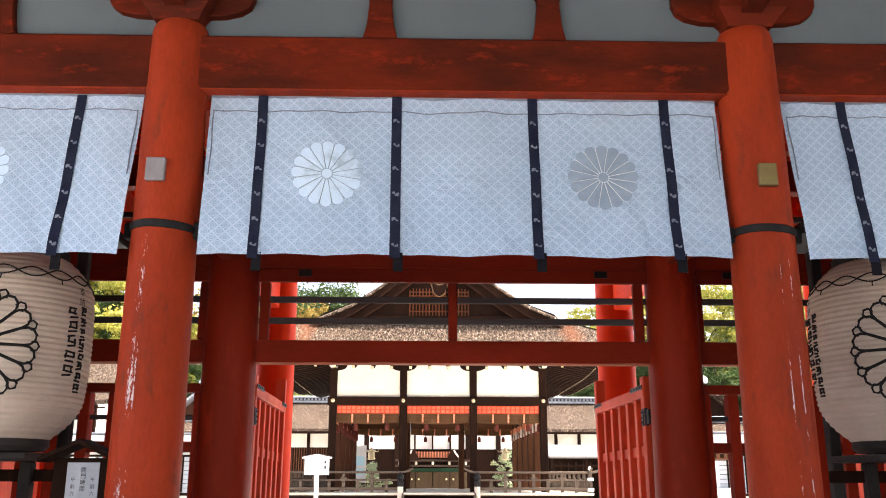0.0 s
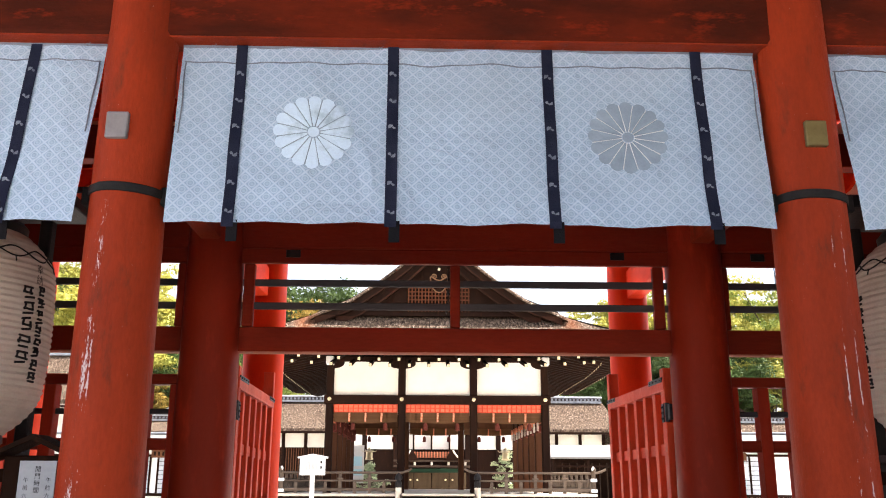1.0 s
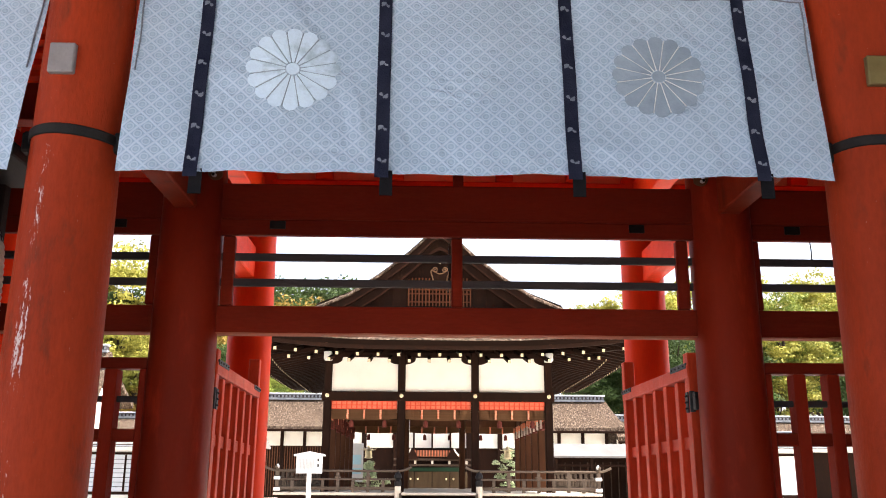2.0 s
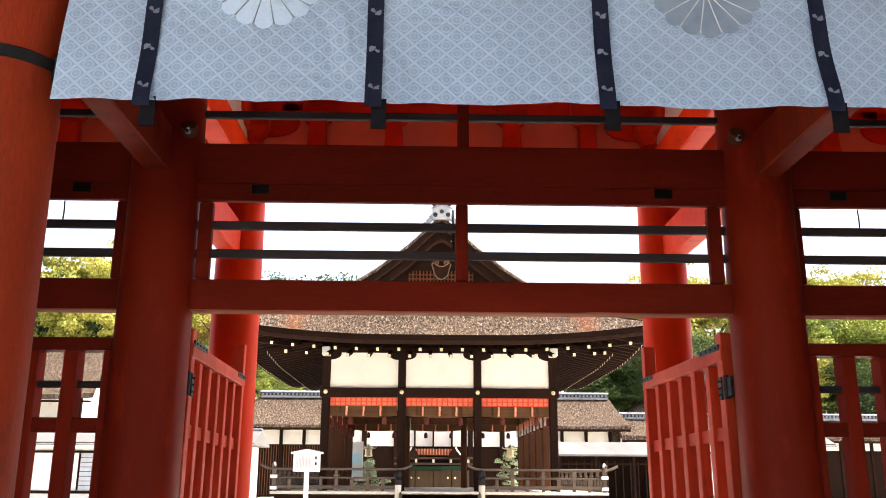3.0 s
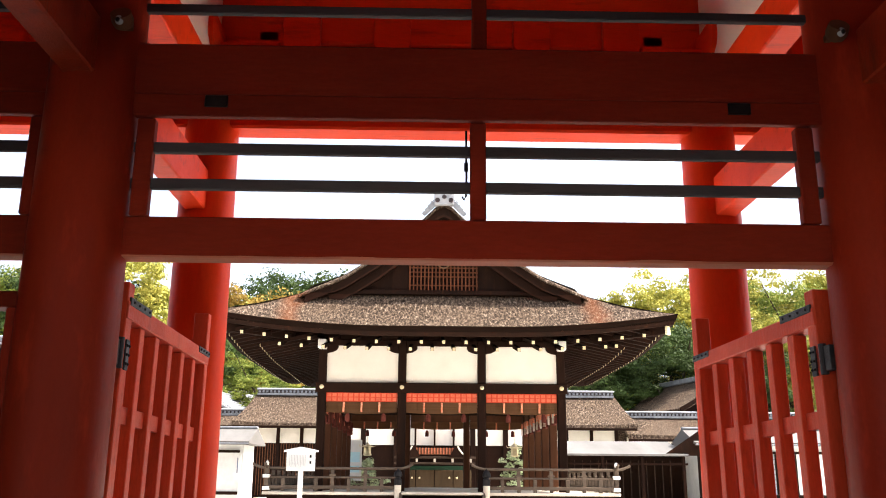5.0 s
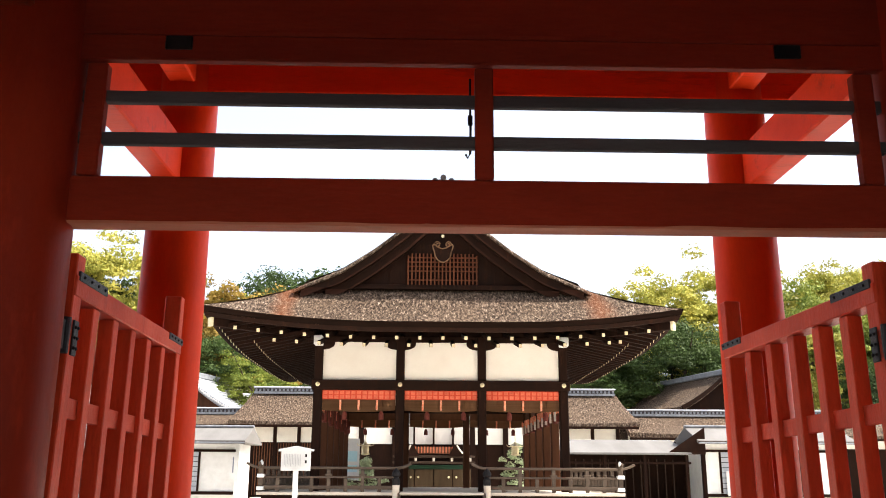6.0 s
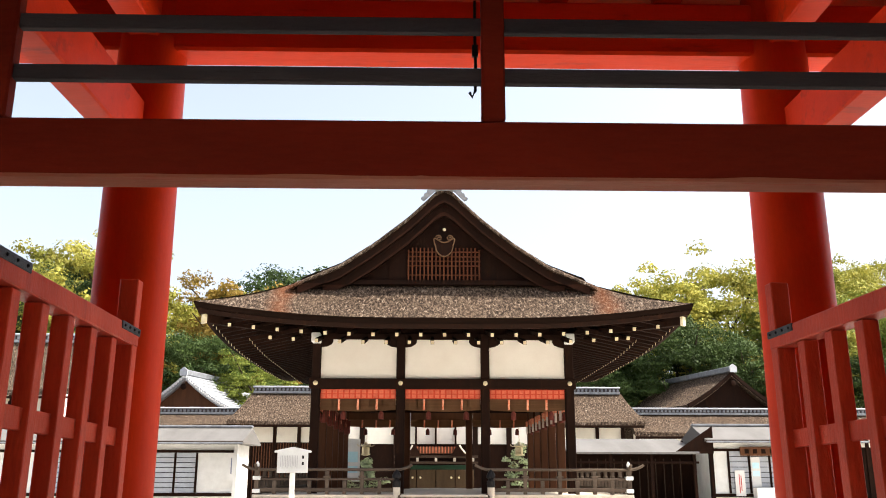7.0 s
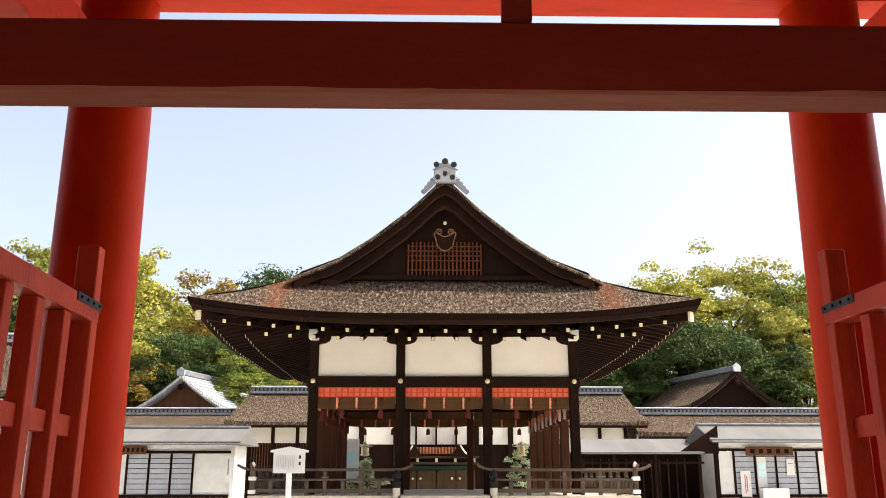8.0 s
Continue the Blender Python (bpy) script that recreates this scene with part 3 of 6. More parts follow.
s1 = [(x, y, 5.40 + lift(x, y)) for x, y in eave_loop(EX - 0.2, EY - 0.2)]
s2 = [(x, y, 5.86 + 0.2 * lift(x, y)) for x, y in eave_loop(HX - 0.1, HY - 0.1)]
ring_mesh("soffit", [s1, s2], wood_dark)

# rafters in two tiers, with gilt caps
def make_rafter(length, rise, k):
    bm = bmesh.new()
    a = math.atan2(rise, length)
    add_box(bm, -0.05, 0.05, 0.0, math.hypot(length, rise), -0.055, 0.055, Matrix.Rotation(a, 4, "X"))
    r = part("rafter", bm, wood_dark, hall)
    bm = bmesh.new()
    add_box(bm, -0.06 * k, 0.06 * k, -0.02, 0.03 * k, -0.07 * k, 0.065 * k, Matrix.Rotation(a, 4, "X"))
    c = part("rafter_cap", bm, gilt, r, "gilt end cap")
    return r, c


first = {}
for tier, (tip, z, length, rise, step, shift) in enumerate(((0.45, 5.235, 2.5, 0.5, 0.655, 0.0), (1.25, 5.14, 1.7, 0.36, 0.655, 0.327))):
    for end in range(3):                       # front, right and left eaves
        half = (EX if end == 0 else EY) - 0.3 - tip * 0.6
        step = 0.655 if end == 0 else 0.40
        key = (tier, end > 0)
        span = int(half / step)
        for i in range(-span, span + 1):
            u = i * step + (shift if i < span else 0)
            if abs(u) > half:
                continue
            x, y = ((u, -(EY - tip)), (EX - tip, u), (-(EX - tip), u))[end]
            zz = z + 0.9 * lift(x, y)
            rot = (0, 0, radians((0, 90, -90)[end]))
            if key not in first:
                r, c = make_rafter(length, rise, 0.72 if end == 0 else 0.62)
                first[key] = (r, c)
                r.location, r.rotation_euler = (x, y, zz), rot
            else:
                r = shared("rafter", first[key][0], hall, (x, y, zz), rot)
                shared("rafter_cap", first[key][1], r, (0, 0, 0))
for side in (-1, 1):                           # hip rafters
    bm = bmesh.new()
    a, b = Vector((side * HX, -HY, 5.62)), Vector((side * (EX - 0.25), -(EY - 0.25), 5.63))
    d = (b - a)
    m = Matrix.Translation(a) @ d.to_track_quat("Y", "Z").to_matrix().to_4x4()
    add_box(bm, -0.08, 0.08, 0, d.length, -0.13, 0.1, m)
    hr = part("hip_rafter", bm, wood_dark, hall, bevel=0.01)
    bm = bmesh.new()
    add_box(bm, -0.095, 0.095, d.length - 0.05, d.length + 0.02, -0.15, 0.1, m)
    part("rafter_cap", bm, gilt, hr, "gilt end cap")

pendant_edge = surface("worn_gilt_wood", (0.13, 0.072, 0.038), (0.085, 0.045, 0.024), 0.6, 6.0, 60, 0.2)
# Brown moulding with the gable's shade put into its colour.
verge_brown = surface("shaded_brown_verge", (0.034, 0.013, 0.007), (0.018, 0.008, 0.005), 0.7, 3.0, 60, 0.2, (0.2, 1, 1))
wood_tan = surface("tan_lattice_wood", (0.11, 0.038, 0.017), (0.055, 0.02, 0.01), 0.7, 3.0, 60, 0.2, (1, 1, 0.2))
# gable: wall, lattice, barge boards, pendant
GY = -GABLE
gx = [-4.2 + 8.4 * i / 28 for i in range(29)]
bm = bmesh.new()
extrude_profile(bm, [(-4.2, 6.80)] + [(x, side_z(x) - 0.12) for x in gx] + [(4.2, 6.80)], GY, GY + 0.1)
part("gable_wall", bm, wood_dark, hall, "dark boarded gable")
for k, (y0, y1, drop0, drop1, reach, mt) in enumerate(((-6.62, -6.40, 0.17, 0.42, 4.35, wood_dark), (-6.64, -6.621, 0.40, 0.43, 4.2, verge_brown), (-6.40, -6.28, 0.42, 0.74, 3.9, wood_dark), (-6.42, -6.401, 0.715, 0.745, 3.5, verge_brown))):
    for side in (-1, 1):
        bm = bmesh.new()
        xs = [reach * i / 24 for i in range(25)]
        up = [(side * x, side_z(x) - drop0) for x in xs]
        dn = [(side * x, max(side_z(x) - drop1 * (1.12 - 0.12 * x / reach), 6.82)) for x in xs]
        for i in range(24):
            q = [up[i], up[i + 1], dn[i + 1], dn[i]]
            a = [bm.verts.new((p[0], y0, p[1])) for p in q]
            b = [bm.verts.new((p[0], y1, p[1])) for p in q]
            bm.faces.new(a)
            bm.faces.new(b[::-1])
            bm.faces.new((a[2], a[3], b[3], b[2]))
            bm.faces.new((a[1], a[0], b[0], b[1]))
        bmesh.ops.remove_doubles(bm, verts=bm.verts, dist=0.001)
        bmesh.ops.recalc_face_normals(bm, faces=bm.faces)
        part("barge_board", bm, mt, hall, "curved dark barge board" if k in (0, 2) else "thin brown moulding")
bm = bmesh.new()
rows = []
for i in range(61):
    x = -4.4 + 8.8 * i / 60
    z = side_z(x)
    rows.append([bm.verts.new(p) for p in ((x, -6.30, z + 0.012), (x, -6.55, z - 0.015), (x, -6.72, z - 0.10), (x, -6.73, z - 0.165), (x, -6.55, z - 0.175))])
for p, q in zip(rows, rows[1:]):
    for k in range(4):
        bm.faces.new((p[k], p[k + 1], q[k + 1], q[k]))
part("verge", bm, bark, hall, "rounded bark verge of the gable", smooth=True)
block("gable_sill", -4.0, 4.0, GY - 0.22, GY + 0.02, 6.86, 7.0, wood_dark, hall, bevel=0.01)
block("gable_backing", -1.6, 1.6, GY - 0.03, GY - 0.002, 7.02, 8.0, wood_dark, hall, bevel=0)
for i in range(19):
    x = -1.04 + 2.08 * i / 18
    h = min(8.02, side_z(x * 1.22) - 0.72) - 7.03
    block("lattice_bar", x - 0.022, x + 0.022, GY - 0.10, GY - 0.06, 7.01, 7.01 + h, wood_tan, hall, bevel=0)
for z in (7.18, 7.46, 7.60, 7.74, 7.88):
    w = min(1.07, float(np.interp(z + 0.9, SLOPE_Z[::-1], SLOPE_X[::-1])) / 1.1)
    block("lattice_rail", -w, w, GY - 0.075, GY - 0.045, z - 0.018, z + 0.018, wood_tan, hall, bevel=0)
bm = bmesh.new()
heart = []
for i in range(40):
    t = 2 * math.pi * i / 40
    heart.append((0.30 * math.sin(t) * (1 - 0.1 * math.cos(t)), 0.16 * math.cos(t) - 0.13 * math.cos(2 * t) + (-0.10 if math.cos(t) < -0.6 else 0)))
extrude_profile(bm, heart, -0.03, 0.03)
pend = part("pendant", bm, wood_dark, hall, "carved heart-shaped gable pendant", bevel=0.0)
pend.location = (0, GY - 0.47, 8.02)
bm = bmesh.new()
add_tube(bm, [(x * 1.0, -0.04, z) for x, z in heart], 0.022, 5, True)
for side in (-1, 1):
    add_tube(bm, [(side * (0.16 + 0.10 * (1 - k / 16) * math.cos(k * 0.7)), -0.045, 0.16 + 0.10 * (1 - k / 16) * math.sin(k * 0.7)) for k in range(14)], 0.022, 5)
part("pendant_trim", bm, pendant_edge, pend, "pale carved scroll edge")
bm = bmesh.new()
add_lathe(bm, [(0.0, -0.02), (0.048, -0.02), (0.048, 0.01), (0.025, 0.03), (0.0, 0.03)], 16)
o = part("pendant_boss", bm, gilt, pend, "small pale metal boss", smooth=True)
o.location, o.rotation_euler = (0, -0.05, 0.42), (radians(90), 0, 0)

# ridge and its end tile
tile_silver = surface("silver_tile", (0.34, 0.35, 0.37), (0.22, 0.23, 0.24), 0.5, 5.0, 60, 0.2)
bm = bmesh.new()
for k, (w, h) in enumerate(((0.26, 0.12), (0.22, 0.10), (0.24, 0.06), (0.18, 0.1), (0.12, 0.08))):
    z0 = 9.66 + sum((0.12, 0.10, 0.06, 0.1, 0.08)[:k])
    add_box(bm, -w, w, -6.45, 6.45, z0, z0 + h)
part("ridge", bm, tile_grey, hall, "stacked grey tile ridge", bevel=0.01)
bm = bmesh.new()
extrude_profile(bm, [(-0.30, 9.60), (0.30, 9.60), (0.32, 9.98), (0.24, 10.14), (0.0, 10.22), (-0.24, 10.14), (-0.32, 9.98)], -6.86, -6.62)
ridge_end = part("ridge_end_tile", bm, tile_silver, hall, "pale ridge-end tile with dark round bosses", bevel=0.02)
for x, z, r in ((-0.21, 9.74, 0.075), (0.21, 9.74, 0.075), (0, 9.85, 0.07), (-0.25, 10.12, 0.085), (0.25, 10.12, 0.085), (0, 10.22, 0.09)):
    bm = bmesh.new()
    add_lathe(bm, [(r, 0), (r, 0.05), (r * 0.7, 0.07), (r * 0.55, 0.05), (0.01, 0.05)], 16)
    o = part("boss", bm, dark_bar, ridge_end, smooth=True)
    o.location, o.rotation_euler = (x, -6.84, z), (radians(90), 0, 0)
bm = bmesh.new()
extrude_profile(bm, [(-0.36, 9.93), (0.0, 10.06), (0.36, 9.93), (0.36, 9.97), (0.0, 10.11), (-0.36, 9.97)], -6.90, -6.865)
part("crest_moulding", bm, tile_grey, ridge_end)
for s in (-1, 1):
    bm = bmesh.new()
    for k in range(4):
        x, z = 0.37 + 0.085 * k, 9.70 - 0.115 * k
        add_tube(bm, [(s * (x + 0.085 * (1 - j / 14) * math.cos(0.6 * j + 2)), -6.76, z + 0.085 * (1 - j / 14) * math.sin(0.6 * j + 2)) for j in range(13)], 0.026, 6)
    extrude_profile(bm, [(s * 0.28, 9.74), (s * 0.42, 9.66), (s * 0.68, 9.32), (s * 0.60, 9.26), (s * 0.28, 9.56)], -6.79, -6.73)
    part("ridge_fin", bm, tile_grey, hall, "scrolled grey fin tile")

# posts, ties, panels
post_spots = [(-HX + 2 * HX * i / 3, s * HY) for i in range(4) for s in (-1, 1)] + [(s * HX, -HY + 2 * HY * i / 5) for i in range(1, 5) for s in (-1, 1)]
p0 = p1 = None
# Side and rear posts: the warm light on them is put into the colour.
wood_post = surface("warm_lit_brown_post", (0.075, 0.030, 0.014), (0.04, 0.017, 0.009), 0.7, 3.0, 60, 0.2, (1, 1, 0.2))
for x, y in post_spots:
    if p0 is None:
        bm = bmesh.new()
        add_box(bm, -0.13, 0.13, -0.13, 0.13, 0.0, 5.63)
        p0 = part("post", bm, wood_dark, hall, bevel=0.025)
        p0.location = (x, y, 0)
    elif y < -HY + 0.1:
        shared("post", p0, hall, (x, y, 0))
    else:
        if p1 is None:
            bm = bmesh.new()
            add_box(bm, -0.13, 0.13, -0.13, 0.13, 0.0, 5.63)
            p1 = part("post", bm, wood_post, hall, "timber post coloured warm brown for the light on it", bevel=0.025)
            p1.location = (x, y, 0)
        else:
            shared("post", p1, hall, (x, y, 0))


def bay_front(x0, x1, y, front):
    s = -1 if front else 1
    block("plaster_panel", x0 + 0.13, x1 - 0.13, y - 0.03, y + 0.03, 4.272, 5.52, plaster, hall, "cream white plaster panel", bevel=0)
    block("head_tie", x0 + 0.131, x1 - 0.131, y - 0.1, y + 0.1, 5.44, 5.62, wood_dark, hall)
    for xa, d in ((x0, 1), (x1, -1)):
        bm = bmesh.new()
        extrude_profile(bm, [(d * 0.131, 5.455), (d * 0.131, 5.20), (d * 0.30, 5.23), (d * 0.42, 5.29), (d * 0.47, 5.36), (d * 0.47, 5.455)], -0.09, 0.09)
        o = part("bracket", bm, wood_dark, hall, bevel=0.01)
        o.location = (xa, y, 0)


for i in range(3):
    a, b = -HX + 2 * HX * i / 3, -HX + 2 * HX * (i + 1) / 3
    bay_front(a, b, -HY, True)
    block("plaster_panel", a + 0.13, b - 0.13, HY - 0.03, HY + 0.03, 4.272, 5.52, plaster, hall, bevel=0)
for s in (-1, 1):
    block("rail_tie", -HX - 0.19, HX + 0.19, s * HY - 0.17, s * HY + 0.17, 3.97, 4.27, wood_dark, hall, "dark horizontal tie beam", bevel=0.015)
    block("rail_tie", s * HX - 0.16, s * HX + 0.16, -HY + 0.17, HY - 0.17, 3.975, 4.265, wood_dark, hall, bevel=0.015)
    block("plaster_panel", s * HX - 0.03, s * HX + 0.03, -HY + 0.13, HY - 0.13, 4.272, 5.5, plaster, hall, bevel=0)
    block("head_tie", s * HX - 0.1, s * HX + 0.1, -HY + 0.13, HY - 0.13, 5.44, 5.62, wood_dark, hall)
    block("nose_end", s * HX - 0.13, s * HX + 0.13, -HY - 0.52, -HY - 0.14, 5.30, 5.58, white_paint, hall, "white painted beam nose", bevel=0.02)
    block("wall_plate", -HX - 0.05, HX + 0.05, s * (HY - 0.02) - 0.06, s * (HY - 0.02) + 0.06, 5.625, 6.3, wood_dark, hall, bevel=0)
    block("wall_plate", s * (HX - 0.02) - 0.06, s * (HX - 0.02) + 0.06, -HY + 0.05, HY - 0.05, 5.626, 6.6, wood_dark, hall, bevel=0)
for i in range(4):
    bm = bmesh.new()
    add_lathe(bm, [(0.068, 0), (0.068, 0.015), (0.04, 0.03), (0.036, 0.05), (0.0, 0.055)], 16)
    o = part("nail_cover", bm, gilt, hall, "round gilt nail cover", smooth=True)
    o.location, o.rotation_euler = (-HX + 2 * HX * i / 3, -HY - 0.17, 4.13), (radians(90), 0, 0)
bm = bmesh.new()
add_box(bm, -HX, HX, -HY, HY, 4.9, 5.0)
for i in range(12):
    add_box(bm, -HX, HX, -HY + 0.4 + i * 0.8, -HY + 0.5 + i * 0.8, 4.82, 4.899)
tagged(part("hall_ceiling", bm, wood_brown), "brown boarded ceiling inside the dance hall", "ceiling", kind="structure").location = HALL

# stage floor, railing, stairs
VX, VY = 5.2, 6.5
block("stage_floor", -VX, VX, -VY, VY, 0.90, 0.985, wood_pale, hall, "pale plank stage edge", bevel=0.01)
block("floor_skirt", -VX + 0.12, VX - 0.12, -VY + 0.12, VY - 0.12, 0.0, 0.899, wood_dark, hall, bevel=0)


# Lighter than wood_grey: sun on the rails is put into the colour.
wood_rail = surface("sunlit_handrail_timber", (0.10, 0.075, 0.056), (0.05, 0.036, 0.027), 0.75, 3.0, 70, 0.3, (0.2, 1, 1))


def rail_run(x0, x1, flare0, flare1, parent, n):
    """One run of railing along local x: bottom, middle and round top rail with upturned free ends."""
    block("bottom_rail", x0, x1, -0.05, 0.05, 1.06, 1.16, wood_rail, parent)
    block("middle_rail", x0, x1, -0.04, 0.04, 1.36, 1.42, wood_rail, parent)
    bm = bmesh.new()
    pts = [(x0 - 0.42 * flare0 * (1 - k / 5), 0, 1.645 + 0.13 * flare0 * (1 - k / 5) ** 2) for k in range(5)] + [(x0, 0, 1.645), (x1, 0, 1.645)] + [(x1 + 0.42 * flare1 * k / 5, 0, 1.645 + 0.13 * flare1 * (k / 5) ** 2) for k in range(1, 6)]
    keep = [p for i, p in enumerate(pts) if i == 0 or (Vector(p) - Vector(pts[i - 1])).length > 1e-4]
    add_tube(bm, keep, 0.04, 10)
    part("top_rail", bm, wood_rail, parent, smooth=True)
    for i in range(n + 1):
        x = x0 + (x1 - x0) * i / n
        block("baluster", x - 0.05, x + 0.05, -0.045, 0.045, 0.99, 1.605 if i % 2 == 0 else 1.355, wood_rail, parent, bevel=0.005)
        if i % 2 == 0:
            block("baluster_block", x - 0.1, x + 0.1, -0.05, 0.05, 1.425, 1.485, wood_rail, parent, bevel=0.015)


for x0, x1, f0, f1, n in ((-VX + 0.1, -1.28, 1, 1, 8), (1.28, VX - 0.1, 1, 1, 8)):
    rl = thing("railing", (HALL[0], HALL[1] - VY + 0.1, 0), "weathered grey timber railing with upturned ends on the stage", "railing", "stage railings", "structure")
    rail_run(x0, x1, f0, f1, rl, n)
for s in (-1, 1):
    rl = thing("railing", (HALL[0] + s * (VX - 0.1), HALL[1], 0), "weathered grey timber railing with upturned ends on the stage", "railing", "stage railings", "structure")
    rl.rotation_euler = (0, 0, radians(90))
    rail_run(-VY + 0.2, VY - 0.2, 1, 0, rl, 24)
    cp = thing("corner_post", (HALL[0] + s * (VX - 0.1), HALL[1] - VY + 0.1, 0), "stage corner post with white metal sleeves", "post", "stage posts")
    block("shaft", -0.06, 0.06, -0.06, 0.06, 0.985, 1.72, wood_rail, cp)
    for z in (1.03, 1.37):
        block("sleeve", -0.10, 0.10, -0.10, 0.10, z, z + 0.10, white_paint, cp, "white metal sleeve")
    lathe("finial", [(0.02, 1.70), (0.05, 1.74), (0.055, 1.79), (0.02, 1.85), (0.0, 1.86)], white_paint, cp, label="white rounded finial")
    np_ = thing("newel_post", (HALL[0] + s * 1.28, HALL[1] - VY - 0.12, 0), "stair post of pale wood with black onion finial", "post", "stage posts")
    lathe("shaft", [(0.1, 0.0), (0.1, 1.22)], wood_pale, np_, label="pale round timber shaft")
    lathe("finial", [(0.108, 1.18), (0.108, 1.34), (0.075, 1.37), (0.07, 1.40), (0.115, 1.43), (0.12, 1.50), (0.08, 1.58), (0.03, 1.63), (0.0, 1.66)], iron, np_, label="black bronze onion finial")
stairs = thing("stairs", (HALL[0], HALL[1] - VY, 0), "broad plank stairs up to the stage", "stairs", kind="structure")
for i in range(5):
    z = 0.985 - 0.197 * i
    block("tread", -1.17, 1.17, -0.34 - 0.3 * i, -0.01 - 0.3 * i, z - 0.06, z, wood_pale, stairs, "pale stair tread")
for s in (-1, 1):
    bm = bmesh.new()
    extrude_profile(bm, [(0.0, 0.0), (0.0, 1.0), (-0.1, 1.03), (-1.7, 0.12), (-1.7, 0.0)], -0.04, 0.04, Matrix(((0, 1, 0, 0), (1, 0, 0, 0), (0, 0, 1, 0), (0, 0, 0, 1))))
    o = part("stringer", bm, wood_rail, stairs)
    o.location = (s * 1.19, 0, 0)

# ---- cloth and cords in the hall ----
red_cloth = surface("orange_red_brocade", (0.50, 0.062, 0.028), (0.38, 0.042, 0.02), 0.8, 6.0, 60, 0.2)
pale_mark = surface("pale_woven_mark", (0.60, 0.15, 0.085), (0.46, 0.085, 0.045), 0.8, 6.0, 60, 0.1)
reed = surface("brown_reed_blind", (0.19, 0.10, 0.048), (0.13, 0.065, 0.032), 0.8, 3.0, 50, 0.3, (0.1, 1, 30))
tassel_mat = surface("dark_red_silk", (0.12, 0.03, 0.02), (0.08, 0.02, 0.015), 0.7, 8.0, 60, 0.2)
streamer_cloth = surface("faded_white_cloth", (0.52, 0.46, 0.40), (0.44, 0.36, 0.30), 0.85, 6.0, 60, 0.1)
orange_cord = surface("orange_white_cord", (0.66, 0.12, 0.04), (0.75, 0.45, 0.3), 0.8, 30.0, 60, 0.2)


def hall_blind(x0, x1, y, z_top, length, label, cloth=None):
    """Rolled-down reed blind with brocade border and tasselled cords."""
    b = thing("reed_blind", (HALL[0] + (x0 + x1) / 2, HALL[1] + y, z_top), label, "blind", "hall blinds")
    w = (x1 - x0) / 2
    bm = bmesh.new()
    n = 24
    vs = [[bm.verts.new((-w + 2 * w * i / n, 0.03 * math.cos(3 * math.pi * i / n) * k, -length * k - 0.05 * k * (1 - (2 * i / n - 1) ** 2))) for i in range(n + 1)] for k in (0, 1)]
    for i in range(n):
        bm.faces.new((vs[0][i], vs[0][i + 1], vs[1][i + 1], vs[1][i]))
    bmesh.ops.solidify(bm, geom=bm.faces, thickness=0.015)
    part("reeds", bm, reed, b, "brown reed sheet")
    bd = block("border", -w, w, -0.035, -0.015, -0.28, 0.0, cloth or red_cloth, b, "brown cloth border" if cloth else "orange-red brocade border with pale marks", bevel=0)
    m = int(2 * w / 0.17)
    for r in range(0 if cloth else 2):
        for i in range(m):
            x = -w + (i + 0.5) * 2 * w / m
            block("woven_mark", x - 0.062, x + 0.062, -0.002, 0.002, -0.052, 0.052, pale_mark, bd, bevel=0).location = (x, -0.012, 0.066 - 0.13 * r)
    for i in range(3):
        x = -w + (i + 1) * 2 * w / 4
        bm = bmesh.new()
        add_tube(bm, [(0, 0, 0), (0.004, 0, -0.1), (-0.004, 0, -0.2), (0, 0, -0.30)], 0.035, 6)
        o = part("cord", bm, orange_cord, b, "orange and white braided cord")
        o.location = (x, -0.075, -0.30)
    for i in (0, 1):
        x = -w + (i + 0.5) * w + w * 0.12
        o = lathe("tassel", [(0.015, 0.03), (0.05, 0.0), (0.075, -0.06), (0.08, -0.22), (0.06, -0.23)], tassel_mat, b, seg=10, label="dark silk tassel")
        o.location = (x, -0.05, -0.66)
    return b


for i in range(3):
    a, b_ = -HX + 2 * HX * i / 3 + 0.14, -HX + 2 * HX * (i + 1) / 3 - 0.14
    hall_blind(a, b_, -HY + 0.02, 3.965, 0.60, "half-raised reed blind with red border between hall posts")
    hall_blind(a, b_, HY - 0.1, 3.965, 0.55, "half-raised reed blind at the back of the hall", wood_brown)
for s in (-1, 1):
    for i in range(5):
        b2 = hall_blind(-0.86, 0.86, 0, 3.965, 0.6, "half-raised reed blind along the side of the hall", wood_brown)
        b2.location = (HALL[0] + s * (HX - 0.02), HALL[1] - HY + 1.0 + 2.0 * i, 3.965)
        b2.rotation_euler = (0, 0, radians(90 if s < 0 else -90))
        for k in range(2):
            tag = thing("paper_streamer", (HALL[0] + s * (HX - 0.2), HALL[1] - HY + 0.55 + 2.0 * i + k, 3.40), "white and orange streamer hanging along the hall side", "streamer", "hall streamers")
            # left strips and knots get a dark colour in place of shade
            block("strip", -0.035, 0.035, -0.012, 0.012, -0.30, 0.0, streamer_cloth if s > 0 else tassel_mat, tag, "white cloth strip" if s > 0 else "strip darkened for the hall's shaded side", bevel=0.004)
            block("knot", -0.04, 0.04, -0.02, 0.02, 0.001, 0.2, orange_cord if s > 0 else tassel_mat, tag, "orange-red cord above the strip", bevel=0.008)

